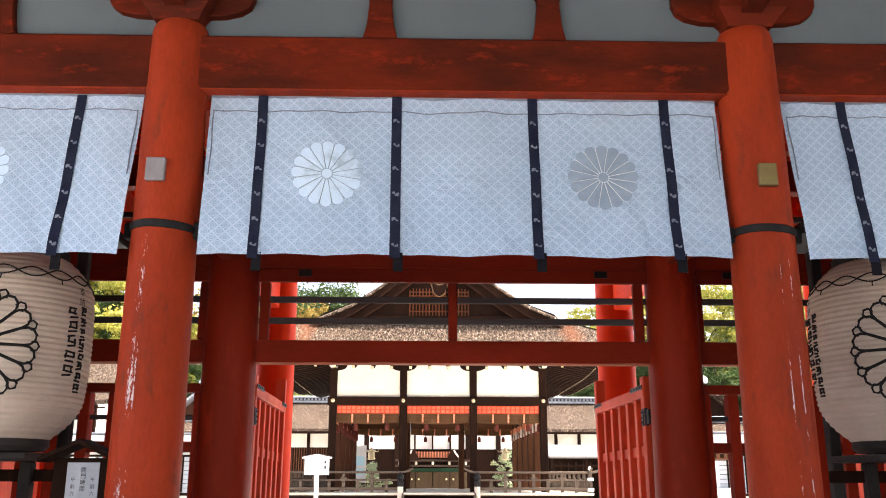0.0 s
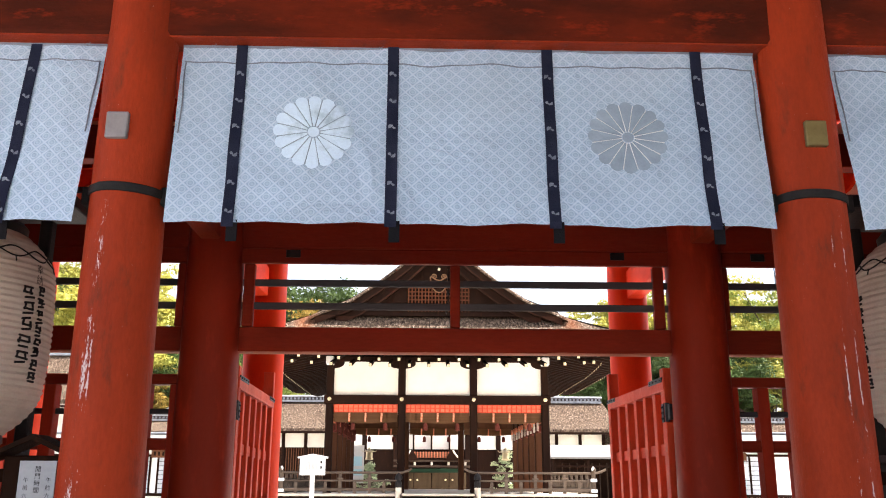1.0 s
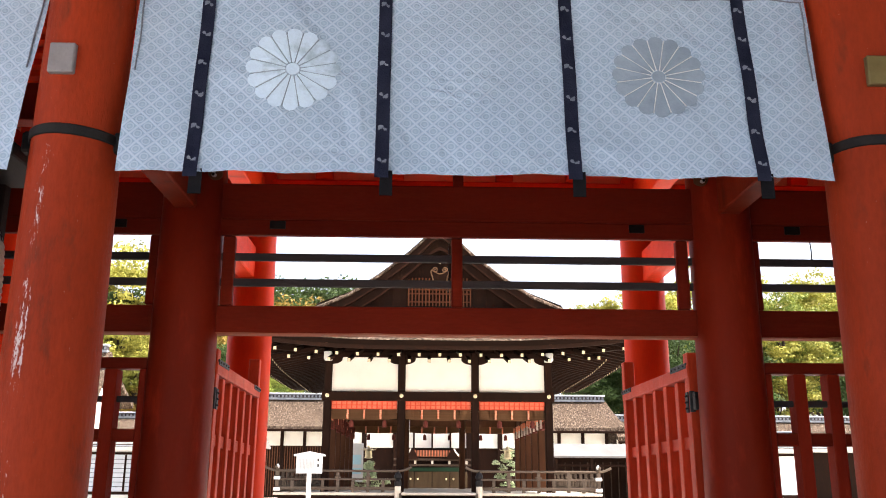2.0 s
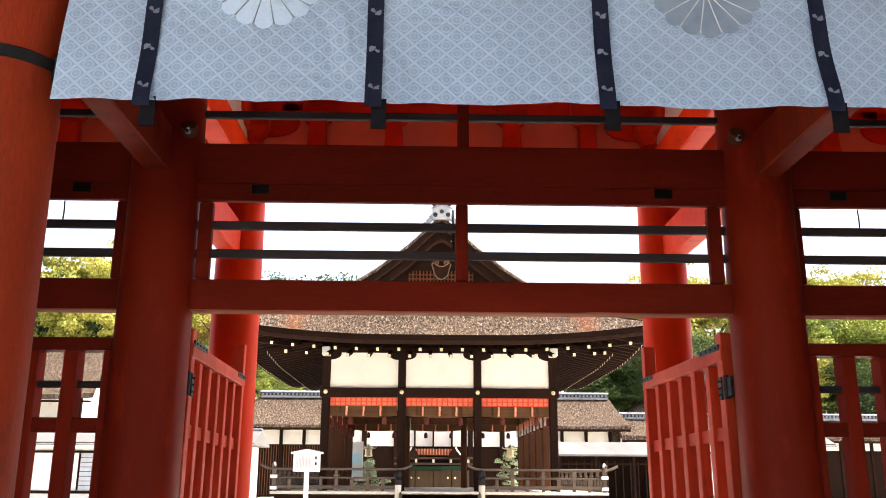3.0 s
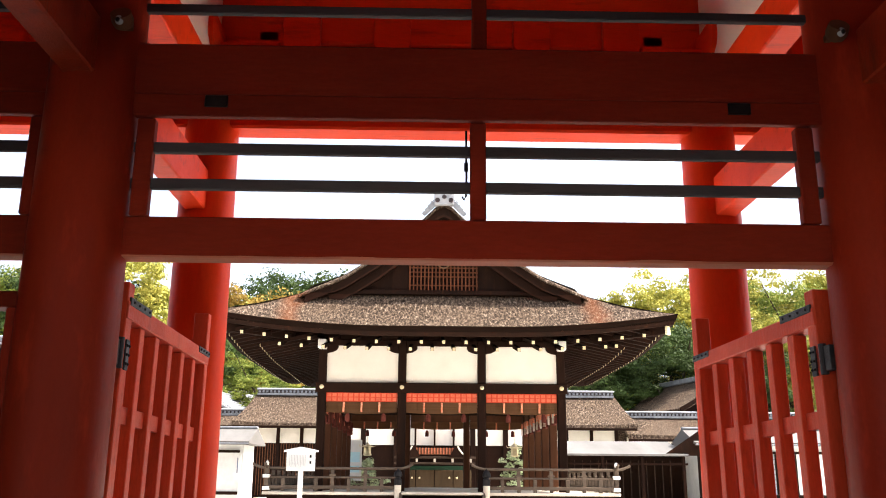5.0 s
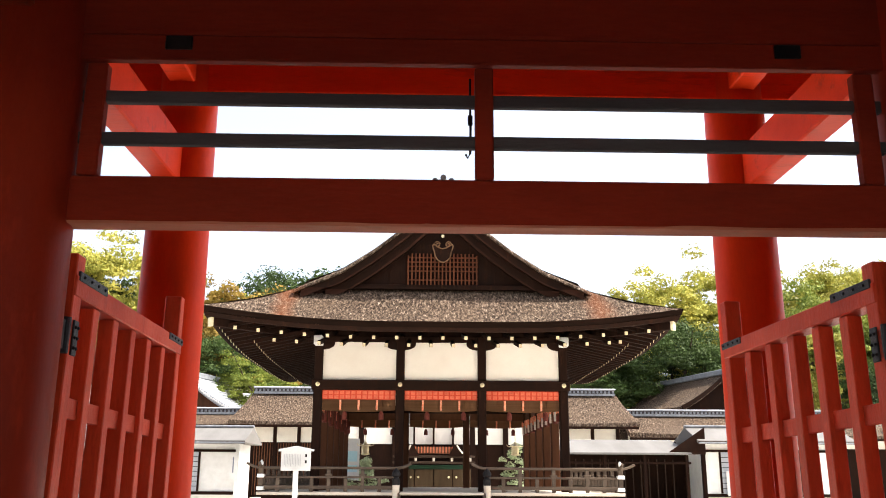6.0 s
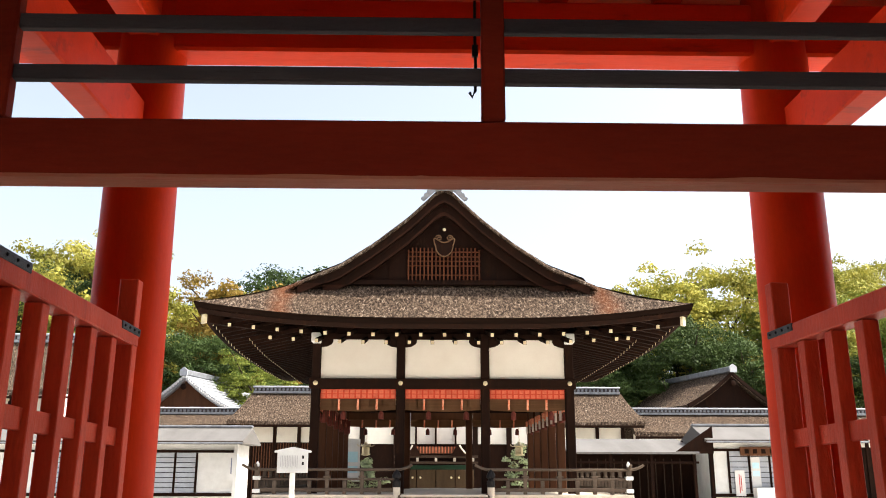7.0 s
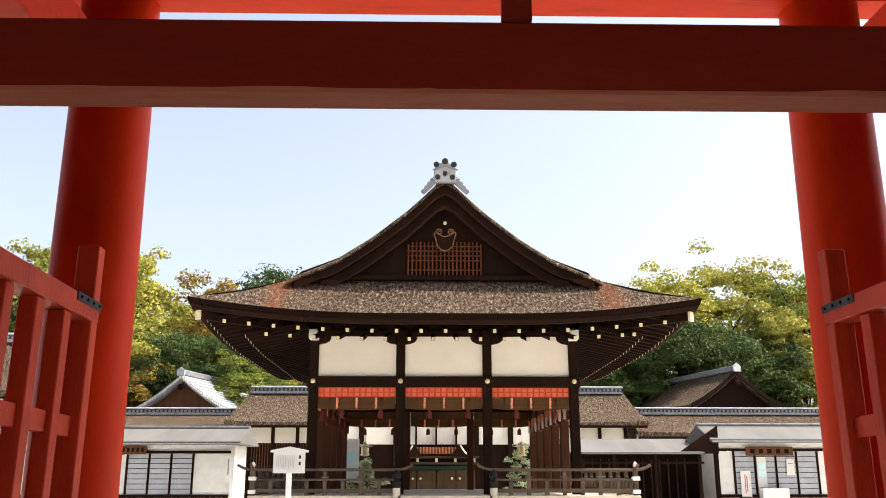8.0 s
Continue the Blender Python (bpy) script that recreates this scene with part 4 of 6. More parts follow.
# ---- buildings round the court ----
def swung_roof(name, x0, x1, y_front, y_back, z_eave, z_ridge, material, parent, flare0=0.0, flare1=0.0, thick=0.28):
    """Gabled roof with concave slopes, its ridge along x; the ends may spread towards the eaves."""
    ym = (y_front + y_back) / 2
    bm = bmesh.new()
    loops = []
    for k in range(17):
        u = -1 + 2 * k / 16
        y = ym + u * (y_back - y_front) / 2
        f = abs(u)
        z = z_ridge - (z_ridge - z_eave) * (1.28 * f - 0.28 * f * f)
        row = []
        for i in range(25):
            s = i / 24
            x = (x0 - flare0 * f) + s * ((x1 + flare1 * f) - (x0 - flare0 * f))
            row.append((x, y, z + 0.12 * abs(2 * s - 1) ** 4 * f))
        loops.append(row)
    va = [[bm.verts.new(p) for p in r] for r in loops]
    vb = [[bm.verts.new((p[0], p[1], p[2] - thick)) for p in r] for r in loops]
    for k in range(16):
        for i in range(24):
            bm.faces.new((va[k][i], va[k][i + 1], va[k + 1][i + 1], va[k + 1][i]))
            bm.faces.new((vb[k][i + 1], vb[k][i], vb[k + 1][i], vb[k + 1][i + 1]))
        bm.faces.new((va[k][0], va[k + 1][0], vb[k + 1][0], vb[k][0]))
        bm.faces.new((va[k + 1][24], va[k][24], vb[k][24], vb[k + 1][24]))
    for i in range(24):
        bm.faces.new((va[0][i + 1], va[0][i], vb[0][i], vb[0][i + 1]))
        bm.faces.new((va[16][i], va[16][i + 1], vb[16][i + 1], vb[16][i]))
    return part(name, bm, material, parent, smooth=True)


def tile_ridge(x0, x1, y, z, parent, scale=1.0):
    """Layered ridge: dark courses, a row of round tile ends and a pale cap."""
    block("ridge_course", x0, x1, y - 0.20 * scale, y + 0.20 * scale, z, z + 0.12 * scale, tile_grey, parent)
    block("ridge_course", x0 + 0.02, x1 - 0.02, y - 0.15 * scale, y + 0.15 * scale, z + 0.12 * scale, z + 0.30 * scale, dark_bar, parent)
    block("ridge_cap", x0 - 0.05, x1 + 0.05, y - 0.20 * scale, y + 0.20 * scale, z + 0.30 * scale, z + 0.40 * scale, tile_pale, parent, "pale grey ridge cap", bevel=0.04)
    bm = bmesh.new()
    n = int((x1 - x0) / 0.24)
    for i in range(n):
        x = x0 + (i + 0.5) * (x1 - x0) / n
        add_box(bm, x - 0.06, x + 0.06, y - 0.19 * scale, y - 0.12 * scale, z + 0.15 * scale, z + 0.27 * scale)
    part("ridge_tile_ends", bm, tile_grey, parent)


tile_pale = surface("pale_grey_tile", (0.42, 0.43, 0.45), (0.30, 0.31, 0.33), 0.5, 4.0, 60, 0.2)
sheet_roof = surface("pale_sheet_roof", (0.165, 0.157, 0.148), (0.125, 0.118, 0.11), 0.55, 0.8, 30, 0.1, (1, 0.15, 1))
# White paper; the shade on it is put into this blue-grey.
paper = surface("white_shoji_paper", (0.40, 0.42, 0.45), (0.33, 0.35, 0.38), 0.85, 2.0, 40, 0.05)
BACK = 57.0

for s, x0, x1, f0, f1 in ((-1, -11.0, -3.2, 0.9, 0.2), (1, 3.6, 11.9, 0.2, 0.8)):
    wing = thing("side_hall", (0, 0, 0), "low shrine hall with bark roof, white plaster and dark boards", "hall", "halls behind the court", "structure")
    swung_roof("roof", x0, x1, BACK, BACK + 5.2, 4.55, 6.45, bark, wing, f0, f1)
    tile_ridge(x0 + 0.1, x1 - 0.1, BACK + 2.6, 6.40, wing, 1.15)
    block("wall", x0 + 0.3, x1 - 0.3, BACK + 1.3, BACK + 1.45, 0.2, 3.40, wood_dark, wing, "dark vertical boards", bevel=0)
    block("plaster_band", x0 + 0.3, x1 - 0.3, BACK + 1.28, BACK + 1.44, 3.41, 4.9, plaster, wing, "white plaster band", bevel=0)
    block("plate", x0, x1, BACK + 1.1, BACK + 1.45, 4.42, 4.62, wood_dark, wing)
    n = 5
    for i in range(n + 1):
        x = x0 + 0.3 + (x1 - x0 - 0.6) * i / n
        block("post", x - 0.1, x + 0.1, BACK + 1.16, BACK + 1.4, 0, 4.42, wood_dark, wing)
    for i in range(int((x1 - x0) / 0.16)):
        x = x0 + 0.35 + i * 0.16
        if x < x1 - 0.35:
            block("board_batten", x - 0.02, x + 0.02, BACK + 1.27, BACK + 1.299, 0.3, 3.38, wood_brown, wing, bevel=0)
    block("eave_board", x0 - f0 + 0.05, x1 + f1 - 0.05, BACK - 0.02, BACK + 0.2, 4.24, 4.38, wood_dark, wing, "dark board under the bark edge", bevel=0.01)
    for i in range(int((x1 - x0) / 0.5)):
        x = x0 + 0.1 + i * 0.5
        block("rafter_end", x - 0.05, x + 0.05, BACK + 0.12, BACK + 0.22, 4.25, 4.36, white_paint, wing, bevel=0)
for s, x0, x1, ze, zr in ((-1, -40.0, -11.2, 4.35, 5.15), (1, 12.2, 42.0, 3.95, 5.2)):
    cor = thing("corridor", (0, 0, 0), "long roofed corridor with bark roof and tile ridge", "corridor", "halls behind the court", "structure")
    swung_roof("roof", x0, x1, BACK + 0.6, BACK + 4.4, ze, zr, bark, cor)
    tile_ridge(x0 + 0.1, x1 - 0.1, BACK + 2.5, zr - 0.05, cor, 1.1)
    block("eave_board", x0 + 0.05, x1 - 0.05, BACK + 0.58, BACK + 0.8, ze - 0.31, ze - 0.17, wood_dark, cor, "dark board under the bark edge", bevel=0.01)
    block("wall", x0 + 0.2, x1 - 0.2, BACK + 1.8, BACK + 1.95, 0.1, ze - 0.75, wood_dark, cor, "dark board wall", bevel=0)
    block("plaster_band", x0 + 0.2, x1 - 0.2, BACK + 1.79, BACK + 1.94, ze - 0.74, ze, plaster, cor, bevel=0)
    for i in range(int((x1 - x0) / 2.0)):
        x = x0 + 0.4 + i * 2.0
        block("post", x - 0.1, x + 0.1, BACK + 1.7, BACK + 1.96, 0, ze, wood_dark, cor)

# tall bark-roofed hall beside the court
west = thing("side_hall", (0, 0, 0), "tall shrine hall with broad bark roof, white plaster and dark posts", "hall", "halls behind the court", "structure")
swung_roof("roof", -36.0, -19.2, 51.0, 57.3, 5.75, 8.75, bark, west, 0.4, 0.6)
tile_ridge(-36.0, -19.4, 54.15, 8.68, west, 1.3)
block("eave_board", -36.2, -18.8, 51.05, 51.3, 5.36, 5.46, wood_dark, west)
block("wall", -35.4, -19.8, 52.6, 56.4, 0.1, 3.4, wood_dark, west, "dark vertical boards", bevel=0)
block("plaster_band", -35.4, -19.8, 52.58, 56.42, 3.41, 6.6, plaster, west, "white plaster band", bevel=0)
for i in range(7):
    x = -35.2 + i * 2.55
    block("post", x - 0.13, x + 0.13, 52.45, 52.7, 0, 6.4, wood_dark, west)
for i in range(34):
    x = -36.0 + i * 0.5
    block("rafter_end", x - 0.05, x + 0.05, 51.12, 51.25, 5.22, 5.33, gilt, west, bevel=0)

# gables rising behind the corridors
def gable_house(xc, half, y, depth, z_base, z_apex, roofmat, wallmat, label, edge):
    h = thing("gabled_house", (xc, y, 0), label, "house", "halls behind the court", "structure")
    bm = bmesh.new()
    n = 10
    prof = [(half * (i / n), z_apex - (z_apex - z_base) * (1.3 * (i / n) - 0.3 * (i / n) ** 2)) for i in range(n + 1)]
    up = [(-x, z) for x, z in prof[::-1]] + prof[1:]
    dn = [(x * 0.985, z - 0.3) for x, z in up]
    extrude_profile(bm, up + dn[::-1], -0.35, depth)
    part("roof", bm, roofmat, h, smooth=False)
    bm = bmesh.new()
    extrude_profile(bm, [(x * 0.93, z - 0.28) for x, z in up] + [(half * 0.93, 0.2), (-half * 0.93, 0.2)], 0.0, depth - 0.3)
    part("wall", bm, wallmat, h, "weathered board gable")
    bm = bmesh.new()
    extrude_profile(bm, [(x, z + 0.05) for x, z in up] + [(x * 0.97, z - 0.2) for x, z in up[::-1]], -0.45, -0.352)
    part("verge", bm, edge, h)
    block("ridge", -0.18, 0.18, -0.5, depth, z_apex - 0.02, z_apex + 0.35, tile_grey, h, bevel=0.05)
    bm = bmesh.new()
    extrude_profile(bm, [(-0.25, z_apex - 0.05), (0.25, z_apex - 0.05), (0.28, z_apex + 0.3), (0, z_apex + 0.5), (-0.28, z_apex + 0.3)], -0.6, -0.5)
    part("ridge_end_tile", bm, tile_pale, h)
    lathe("pendant", [(0.0, -0.05), (0.2, -0.05), (0.2, 0.0), (0.1, 0.04), (0.0, 0.04)], wood_dark, h, (0, -0.5, z_apex - 0.75), 16).rotation_euler = (radians(90), 0, 0)
    if edge is tile_pale:
        for k in range(2 * n):
            (xa, za), (xb, zb) = up[k], up[k + 1]
            for j in (0.25, 0.75):
                x, z = xa + (xb - xa) * j, za + (zb - za) * j
                block("verge_tile", x - 0.07, x + 0.07, -0.52, -0.46, z - 0.16, z - 0.02, white_paint, h, bevel=0)
        for k in range(2 * n):
            (xa, za), (xb, zb) = up[k], up[k + 1]
            bm = bmesh.new()
            add_tube(bm, [((xa + xb) / 2, -0.4, (za + zb) / 2 + 0.03), ((xa + xb) / 2, depth, (za + zb) / 2 + 0.03)], 0.06, 6)
            part("roof_tile_row", bm, tile_pale, h)
    return h


h_left = gable_house(-15.7, 3.3, 62, 9, 5.6, 7.75, tile_pale, wood_brown, "tiled gable house with white-edged verge tiles", tile_pale)
h_left.rotation_euler = (0, 0, radians(-14))
h_right = gable_house(19.6, 3.4, 62, 9, 5.9, 8.1, bark, wood_dark, "dark bark-roofed gable house behind the corridor", wood_dark)
h_right.rotation_euler = (0, 0, radians(14))


# office huts with paper windows
def office(name, x0, x1, y, z_eave, z_top, label, doors):
    h = thing(name, (0, y, 0), label, "hut", "office huts", "structure")
    bm = bmesh.new()
    extrude_profile(bm, [(-1.0, z_eave), (-1.0, z_eave + 0.09), (1.1, z_top), (3.4, z_eave + 0.09), (3.4, z_eave)], x0 - 0.5, x1 + 0.5, Matrix(((0, 1, 0, 0), (1, 0, 0, 0), (0, 0, 1, 0), (0, 0, 0, 1))))
    part("roof", bm, sheet_roof, h, "pale sheet roof", bevel=0.01)
    block("fascia", x0 - 0.5, x1 + 0.5, -1.05, -0.99, z_eave - 0.07, z_eave + 0.06, wood_grey, h)
    block("ridge_cap", x0 - 0.5, x1 + 0.5, 0.95, 1.25, z_top - 0.02, z_top + 0.1, tile_grey, h, bevel=0.03)
    block("gutter", x0 - 0.5, x1 + 0.5, -1.14, -1.06, z_eave - 0.06, z_eave + 0.02, tile_grey, h, bevel=0.02)
    block("wall", x0, x1, 0.0, 3.0, 0.1, z_eave - 0.02, white_paint, h, "white plaster wall", bevel=0)
    block("beam", x0 - 0.05, x1 + 0.05, -0.08, -0.002, z_eave - 0.42, z_eave - 0.30, wood_dark, h, bevel=0.005)
    block("beam", x0 - 0.05, x1 + 0.05, -0.08, -0.002, 0.55, 0.7, wood_dark, h, bevel=0.005)
    for a, b, n in doors:
        win = block("paper_window", a, b, -0.03, -0.002, 0.71, z_eave - 0.425, paper, h, "white paper sliding window with thin dark bars", bevel=0)
        w, hh = (b - a) / 2, (z_eave - 0.425 - 0.71) / 2
        for i in range(n + 1):
            x = -w + 2 * w * i / n
            block("stile", x - 0.05, x + 0.05, -0.045, -0.014, -hh, hh, wood_dark, win, bevel=0)
        for k in range(1, 8):
            z = -hh + 2 * hh * k / 8
            block("bar", -w, w, -0.027, -0.015, z - 0.013, z + 0.013, wood_dark, win, bevel=0)
    for x in (x0, x1):
        block("corner_post", x - 0.09, x + 0.09, -0.1, 0.1, 0, z_eave - 0.05, wood_dark if x == x0 else white_paint, h)
    return h


office("office_hut", -24.0, -9.1, 46.9, 2.93, 3.72, "white office hut with paper windows under a pale sheet roof", ((-13.9, -10.9, 3), (-17.4, -14.3, 3)))
office("office_hut", 13.2, 19.8, 46.9, 3.05, 3.86, "white office hut with paper windows and notices on it", ((14.0, 17.9, 4),))
# pent roof between the hall wing and the right hut
pent = thing("pent_roof", (0, 46, 0), "pale low pent roof over dark stalls", "roof", "office huts", "structure")
bm = bmesh.new()
extrude_profile(bm, [(0.0, 2.47), (0.0, 2.57), (3.6, 3.3), (3.6, 3.2)], 6.3, 12.4, Matrix(((0, 1, 0, 0), (1, 0, 0, 0), (0, 0, 1, 0), (0, 0, 0, 1))))
part("roof", bm, sheet_roof, pent, bevel=0.01)
block("back_wall", 6.4, 13.2, 3.6, 3.7, 0, 3.2, wood_dark, pent, bevel=0)
for x in (6.5, 8.3, 10.2, 12.2):
    block("post", x - 0.07, x + 0.07, 0.15, 0.29, 0, 2.47, wood_dark, pent)
block("rail", 6.4, 12.4, 0.17, 0.27, 2.05, 2.15, wood_dark, pent)
for i in range(14):
    block("lattice_bar", 6.8 + i * 0.4, 6.84 + i * 0.4, 1.9, 1.94, 0.4, 2.3, wood_grey, pent, bevel=0)
# dark triangle added for the shadow at the hut's end
bm = bmesh.new()
extrude_profile(bm, [(11.2, 2.5), (13.1, 3.75), (13.1, 2.5)], 0.1, 0.2)
part("end_board", bm, wood_dark, pent, "dark triangle standing for the shadow at the hut's end")

# inner gate behind the hall
inner = thing("inner_gate", (0.28, 52, 0), "inner shrine gate with white panels, green curtain and brown doors", "gate", "halls behind the court", "structure")
# The doors' shade is put into this darker brown.
door_brown = surface("shaded_brown_door", (0.055, 0.036, 0.02), (0.035, 0.022, 0.012), 0.7, 3.0, 60, 0.2, (1, 1, 0.2))
green_cloth = surface("dark_green_cloth", (0.010, 0.030, 0.017), (0.014, 0.022, 0.013), 0.8, 4.0, 50, 0.2)
block("plaster_panel", -6.0, 6.0, 0.3, 0.4, 3.12, 4.2, plaster, inner, "white plaster band", bevel=0)
for x in (-6.0, -3.9, -2.1, -1.05, 0.0, 1.05, 2.1, 3.9, 6.0):
    block("post", x - (0.05 if abs(x) < 2 else 0.14), x + (0.05 if abs(x) < 2 else 0.14), 0.15, 0.29, 0, 4.3, wood_dark, inner)
block("dark_wall", -6.0, 6.0, 0.41, 0.5, 0, 4.2, wood_dark, inner, bevel=0)
block("lower_roof", -1.02, 1.02, -1.2, 0.1, 2.62, 2.92, wood_brown, inner, "red-brown shingled porch roof")
for i in range(13):
    x = -0.96 + i * 0.16
    block("roof_batten", x - 0.03, x + 0.03, -1.23, -1.18, 2.60, 2.94, bare_wood, inner, bevel=0)
for s in (-1, 1):
    bm = bmesh.new()
    extrude_profile(bm, [(s * 0.75, 2.45), (s * 1.05, 3.0), (s * 1.2, 3.0), (s * 1.4, 2.68), (s * 1.7, 2.45)], -1.5, -1.2)
    wing_p = part("porch_gable", bm, wood_dark, inner, "dark porch gable with pale edge")
    bm = bmesh.new()
    add_tube(bm, [(s * 1.2, -1.52, 3.02), (s * 1.28, -1.52, 2.86), (s * 1.45, -1.52, 2.65), (s * 1.74, -1.52, 2.47)], 0.05, 6)
    part("pale_edge", bm, wood_pale, wing_p, "pale painted edge")
for z in (2.08, 2.38):
    block("porch_beam", -2.15, 2.15, -1.3, -1.1, z, z + 0.11, wood_grey, inner, "silvered porch beam")
for i in range(5):
    x = -1.9 + i * 0.95
    block("porch_strut", x - 0.06, x + 0.06, -1.29, -1.12, 2.191, 2.379, wood_pale, inner)
block("curtain", -1.75, 1.75, -0.6, -0.57, 1.80, 2.02, green_cloth, inner, "dark green curtain")
for i in range(4):
    x = -1.5 + i * 1.0
    dr = block("door", x - 0.48, x + 0.48, -0.5, -0.44, 0.4, 1.79, door_brown, inner, "brown panelled door")
    bm = bmesh.new()
    bmesh.ops.create_uvsphere(bm, u_segments=10, v_segments=6, radius=0.06)
    o = part("knob", bm, gilt, dr)
    o.location = (0.3 if i % 2 == 0 else -0.3, -0.05, 0.3)


# ---- woods behind the shrine ----
def leaf_cloud(rng, centres, radii, per, size):
    """Vertices and faces of small bent leaves on the outside of clumps."""
    vs, fs = [], []
    for c, r in zip(centres, radii):
        d = rng.normal(size=(per, 3))
        d /= np.linalg.norm(d, axis=1)[:, None]
        d[:, 2] = np.abs(d[:, 2]) * 0.6 + d[:, 2] * 0.4
        p = c + d * (r * (0.62 + 0.42 * rng.random((per, 1)) ** 0.7)) * (0.85 + 0.3 * rng.random(3))
        nrm = d + rng.normal(size=(per, 3)) * 0.36
        nrm /= np.linalg.norm(nrm, axis=1)[:, None]
        a = np.cross(nrm, rng.normal(size=(per, 3)))
        a /= np.linalg.norm(a, axis=1)[:, None]
        b = np.cross(nrm, a)
        s = size * (0.6 + 0.8 * rng.random((per, 1)))
        base = len(vs)
        quad = np.stack([p - a * s, p - b * s * 0.55 + nrm * s * 0.15, p + a * s, p + b * s * 0.55 + nrm * s * 0.15], 1).reshape(-1, 3)
        vs.extend(quad.tolist())
        fs.extend([(base + 4 * i, base + 4 * i + 1, base + 4 * i + 2, base + 4 * i + 3) for i in range(per)])
    return vs, fs


def make_tree(seed, mat, height, spread, label, clumps=80, per=70, size=0.3):
    rng = np.random.default_rng(seed)
    t = thing("tree", (0, 0, 0), label, "tree", "shrine woods")
    bm = bmesh.new()
    lean = rng.normal(size=2) * 0.3
    trunk = [(lean[0] * k / 6 + 0.1 * math.sin(k + seed), lean[1] * k / 6, height * 0.72 * k / 6) for k in range(7)]
    tips = []
    add_tapered(bm, trunk, 0.34 * height / 16, 0.1)
    for i in range(9):
        k = 2 + i % 4
        base = Vector(trunk[k]).lerp(Vector(trunk[k + 1]), rng.random())
        ang = i * 2.4 + rng.random()
        out = spread * (0.45 + 0.4 * rng.random())
        tip = base + Vector((math.cos(ang) * out, math.sin(ang) * out, height * (0.12 + 0.16 * rng.random())))
        mid = base.lerp(tip, 0.5) + Vector((0, 0, -0.25))
        add_tapered(bm, [base, mid, tip], 0.13 * height / 16, 0.03)
        tips.append(np.array(tip))
    part("trunk", bm, trunk_mat, t, "rough grey-brown trunk and limbs", smooth=True)
    cs, rs = [], []
    for i in range(clumps):                    # billowing clumps over the crown, with gaps between them
        d = rng.normal(size=3)
        d /= np.linalg.norm(d)
        f = 0.58 + 0.36 * rng.random()
        wide = 1.0 if d[2] > -0.2 else 0.85
        c = np.array([d[0] * spread * f * wide, d[1] * spread * f * wide, height * 0.64 + d[2] * height * 0.31 * f])
        if i % 5 == 0:
            c = 0.8 * (tips[i % len(tips)] + rng.normal(size=3) * spread * 0.08) + 0.2 * np.array([0.0, 0.0, height * 0.62])
        r = spread * (0.19 + 0.13 * rng.random())
        for k in range(5):                     # each clump is a tuft of smaller ones
            o = rng.normal(size=3) * r * 0.5
            o[2] *= 0.8
            cs.append(c + o)
            rs.append(r * (0.46 + 0.26 * rng.random()))
    vs, fs = leaf_cloud(rng, cs, rs, per, size)
    me = bpy.data.meshes.new("crown")
    me.from_pydata(vs, [], fs)
    me.materials.append(mat)
    cr = new("crown", me)
    cr.parent = t
    return t


def add_tapered(bm, pts, r0, r1, seg=7):
    pts = [Vector(p) for p in pts]
    rings = []
    for i, p in enumerate(pts):
        d = (pts[min(i + 1, len(pts) - 1)] - pts[max(i - 1, 0)]).normalized()
        u = d.cross(Vector((1, 0, 0)) if abs(d.x) < 0.8 else Vector((0, 1, 0))).normalized()
        v = d.cross(u)
        r = r0 + (r1 - r0) * i / (len(pts) - 1)
        rings.append([bm.verts.new(p + r * (math.cos(2 * math.pi * k / seg) * u + math.sin(2 * math.pi * k / seg) * v)) for k in range(seg)])
    for a, b in zip(rings, rings[1:]):
        for k in range(seg):
            bm.faces.new((a[k], a[(k + 1) % seg], b[(k + 1) % seg], b[k]))
    bm.faces.new(rings[-1])


kinds = [
    make_tree(11, leaf_yellow, 16, 5.2, "broad tree with fresh yellow-green spring leaves", 56, 125, 0.115),
    make_tree(12, leaf_green, 17, 5.0, "tall mid-green broadleaf tree", 56, 125, 0.115),
    make_tree(13, leaf_dark, 16, 5.5, "dense dark evergreen tree", 60, 125, 0.115),
    make_tree(14, leaf_ochre, 14, 4.6, "tree with ochre-tinged new leaves", 52, 120, 0.11),
    make_tree(15, leaf_yellow, 18, 4.6, "tall tree with airy yellow-green crown", 44, 115, 0.11),
]
WOODS = [  # kind, x, y, scale
    (2, -14, 90, 1.22), (2, -12.8, 93, 1.36), (2, 4, 95, 0.9), (0, -20, 78, 0.93), (3, -14.5, 74, 1.12), (0, -25, 72, 1.12), (0, -22, 68, 0.75),
    (2, -30, 76, 1.1), (0, -33, 84, 1.3), (1, -40, 76, 1.2), (2, -47, 80, 1.2), (0, -50, 90, 1.3), (2, -17, 68, 0.72), (3, -21.5, 66.5, 0.7),
    (4, 16, 80, 0.94), (0, 20, 76, 1.05), (2, 19, 70, 0.8), (0, 26, 78, 1.14), (1, 30, 73, 0.97), (0, 35, 78, 1.12), (0, 27, 69, 0.8), (2, 23, 68, 0.7),
    (1, 38, 72, 0.9), (4, 41, 84, 1.15), (0, 47, 80, 1.15), (2, 52, 84, 1.2), (2, 13, 72, 0.75), (2, 12, 80, 0.85), (2, 33, 67, 0.62), (1, -12, 66, 0.62),
    # unseen trees added to shade the front of the gate
    (2, 12.5, 3, 0.85), (1, 17, 5, 0.9), (2, 11, -4, 0.9), (2, 17, -4, 0.95), (1, 5.5, -7, 0.85), (2, 8, -1, 0.8), (2, 11, -12, 0.95), (1, 3, -15, 0.95), (2, -3, -11, 0.85),
]
used = set()
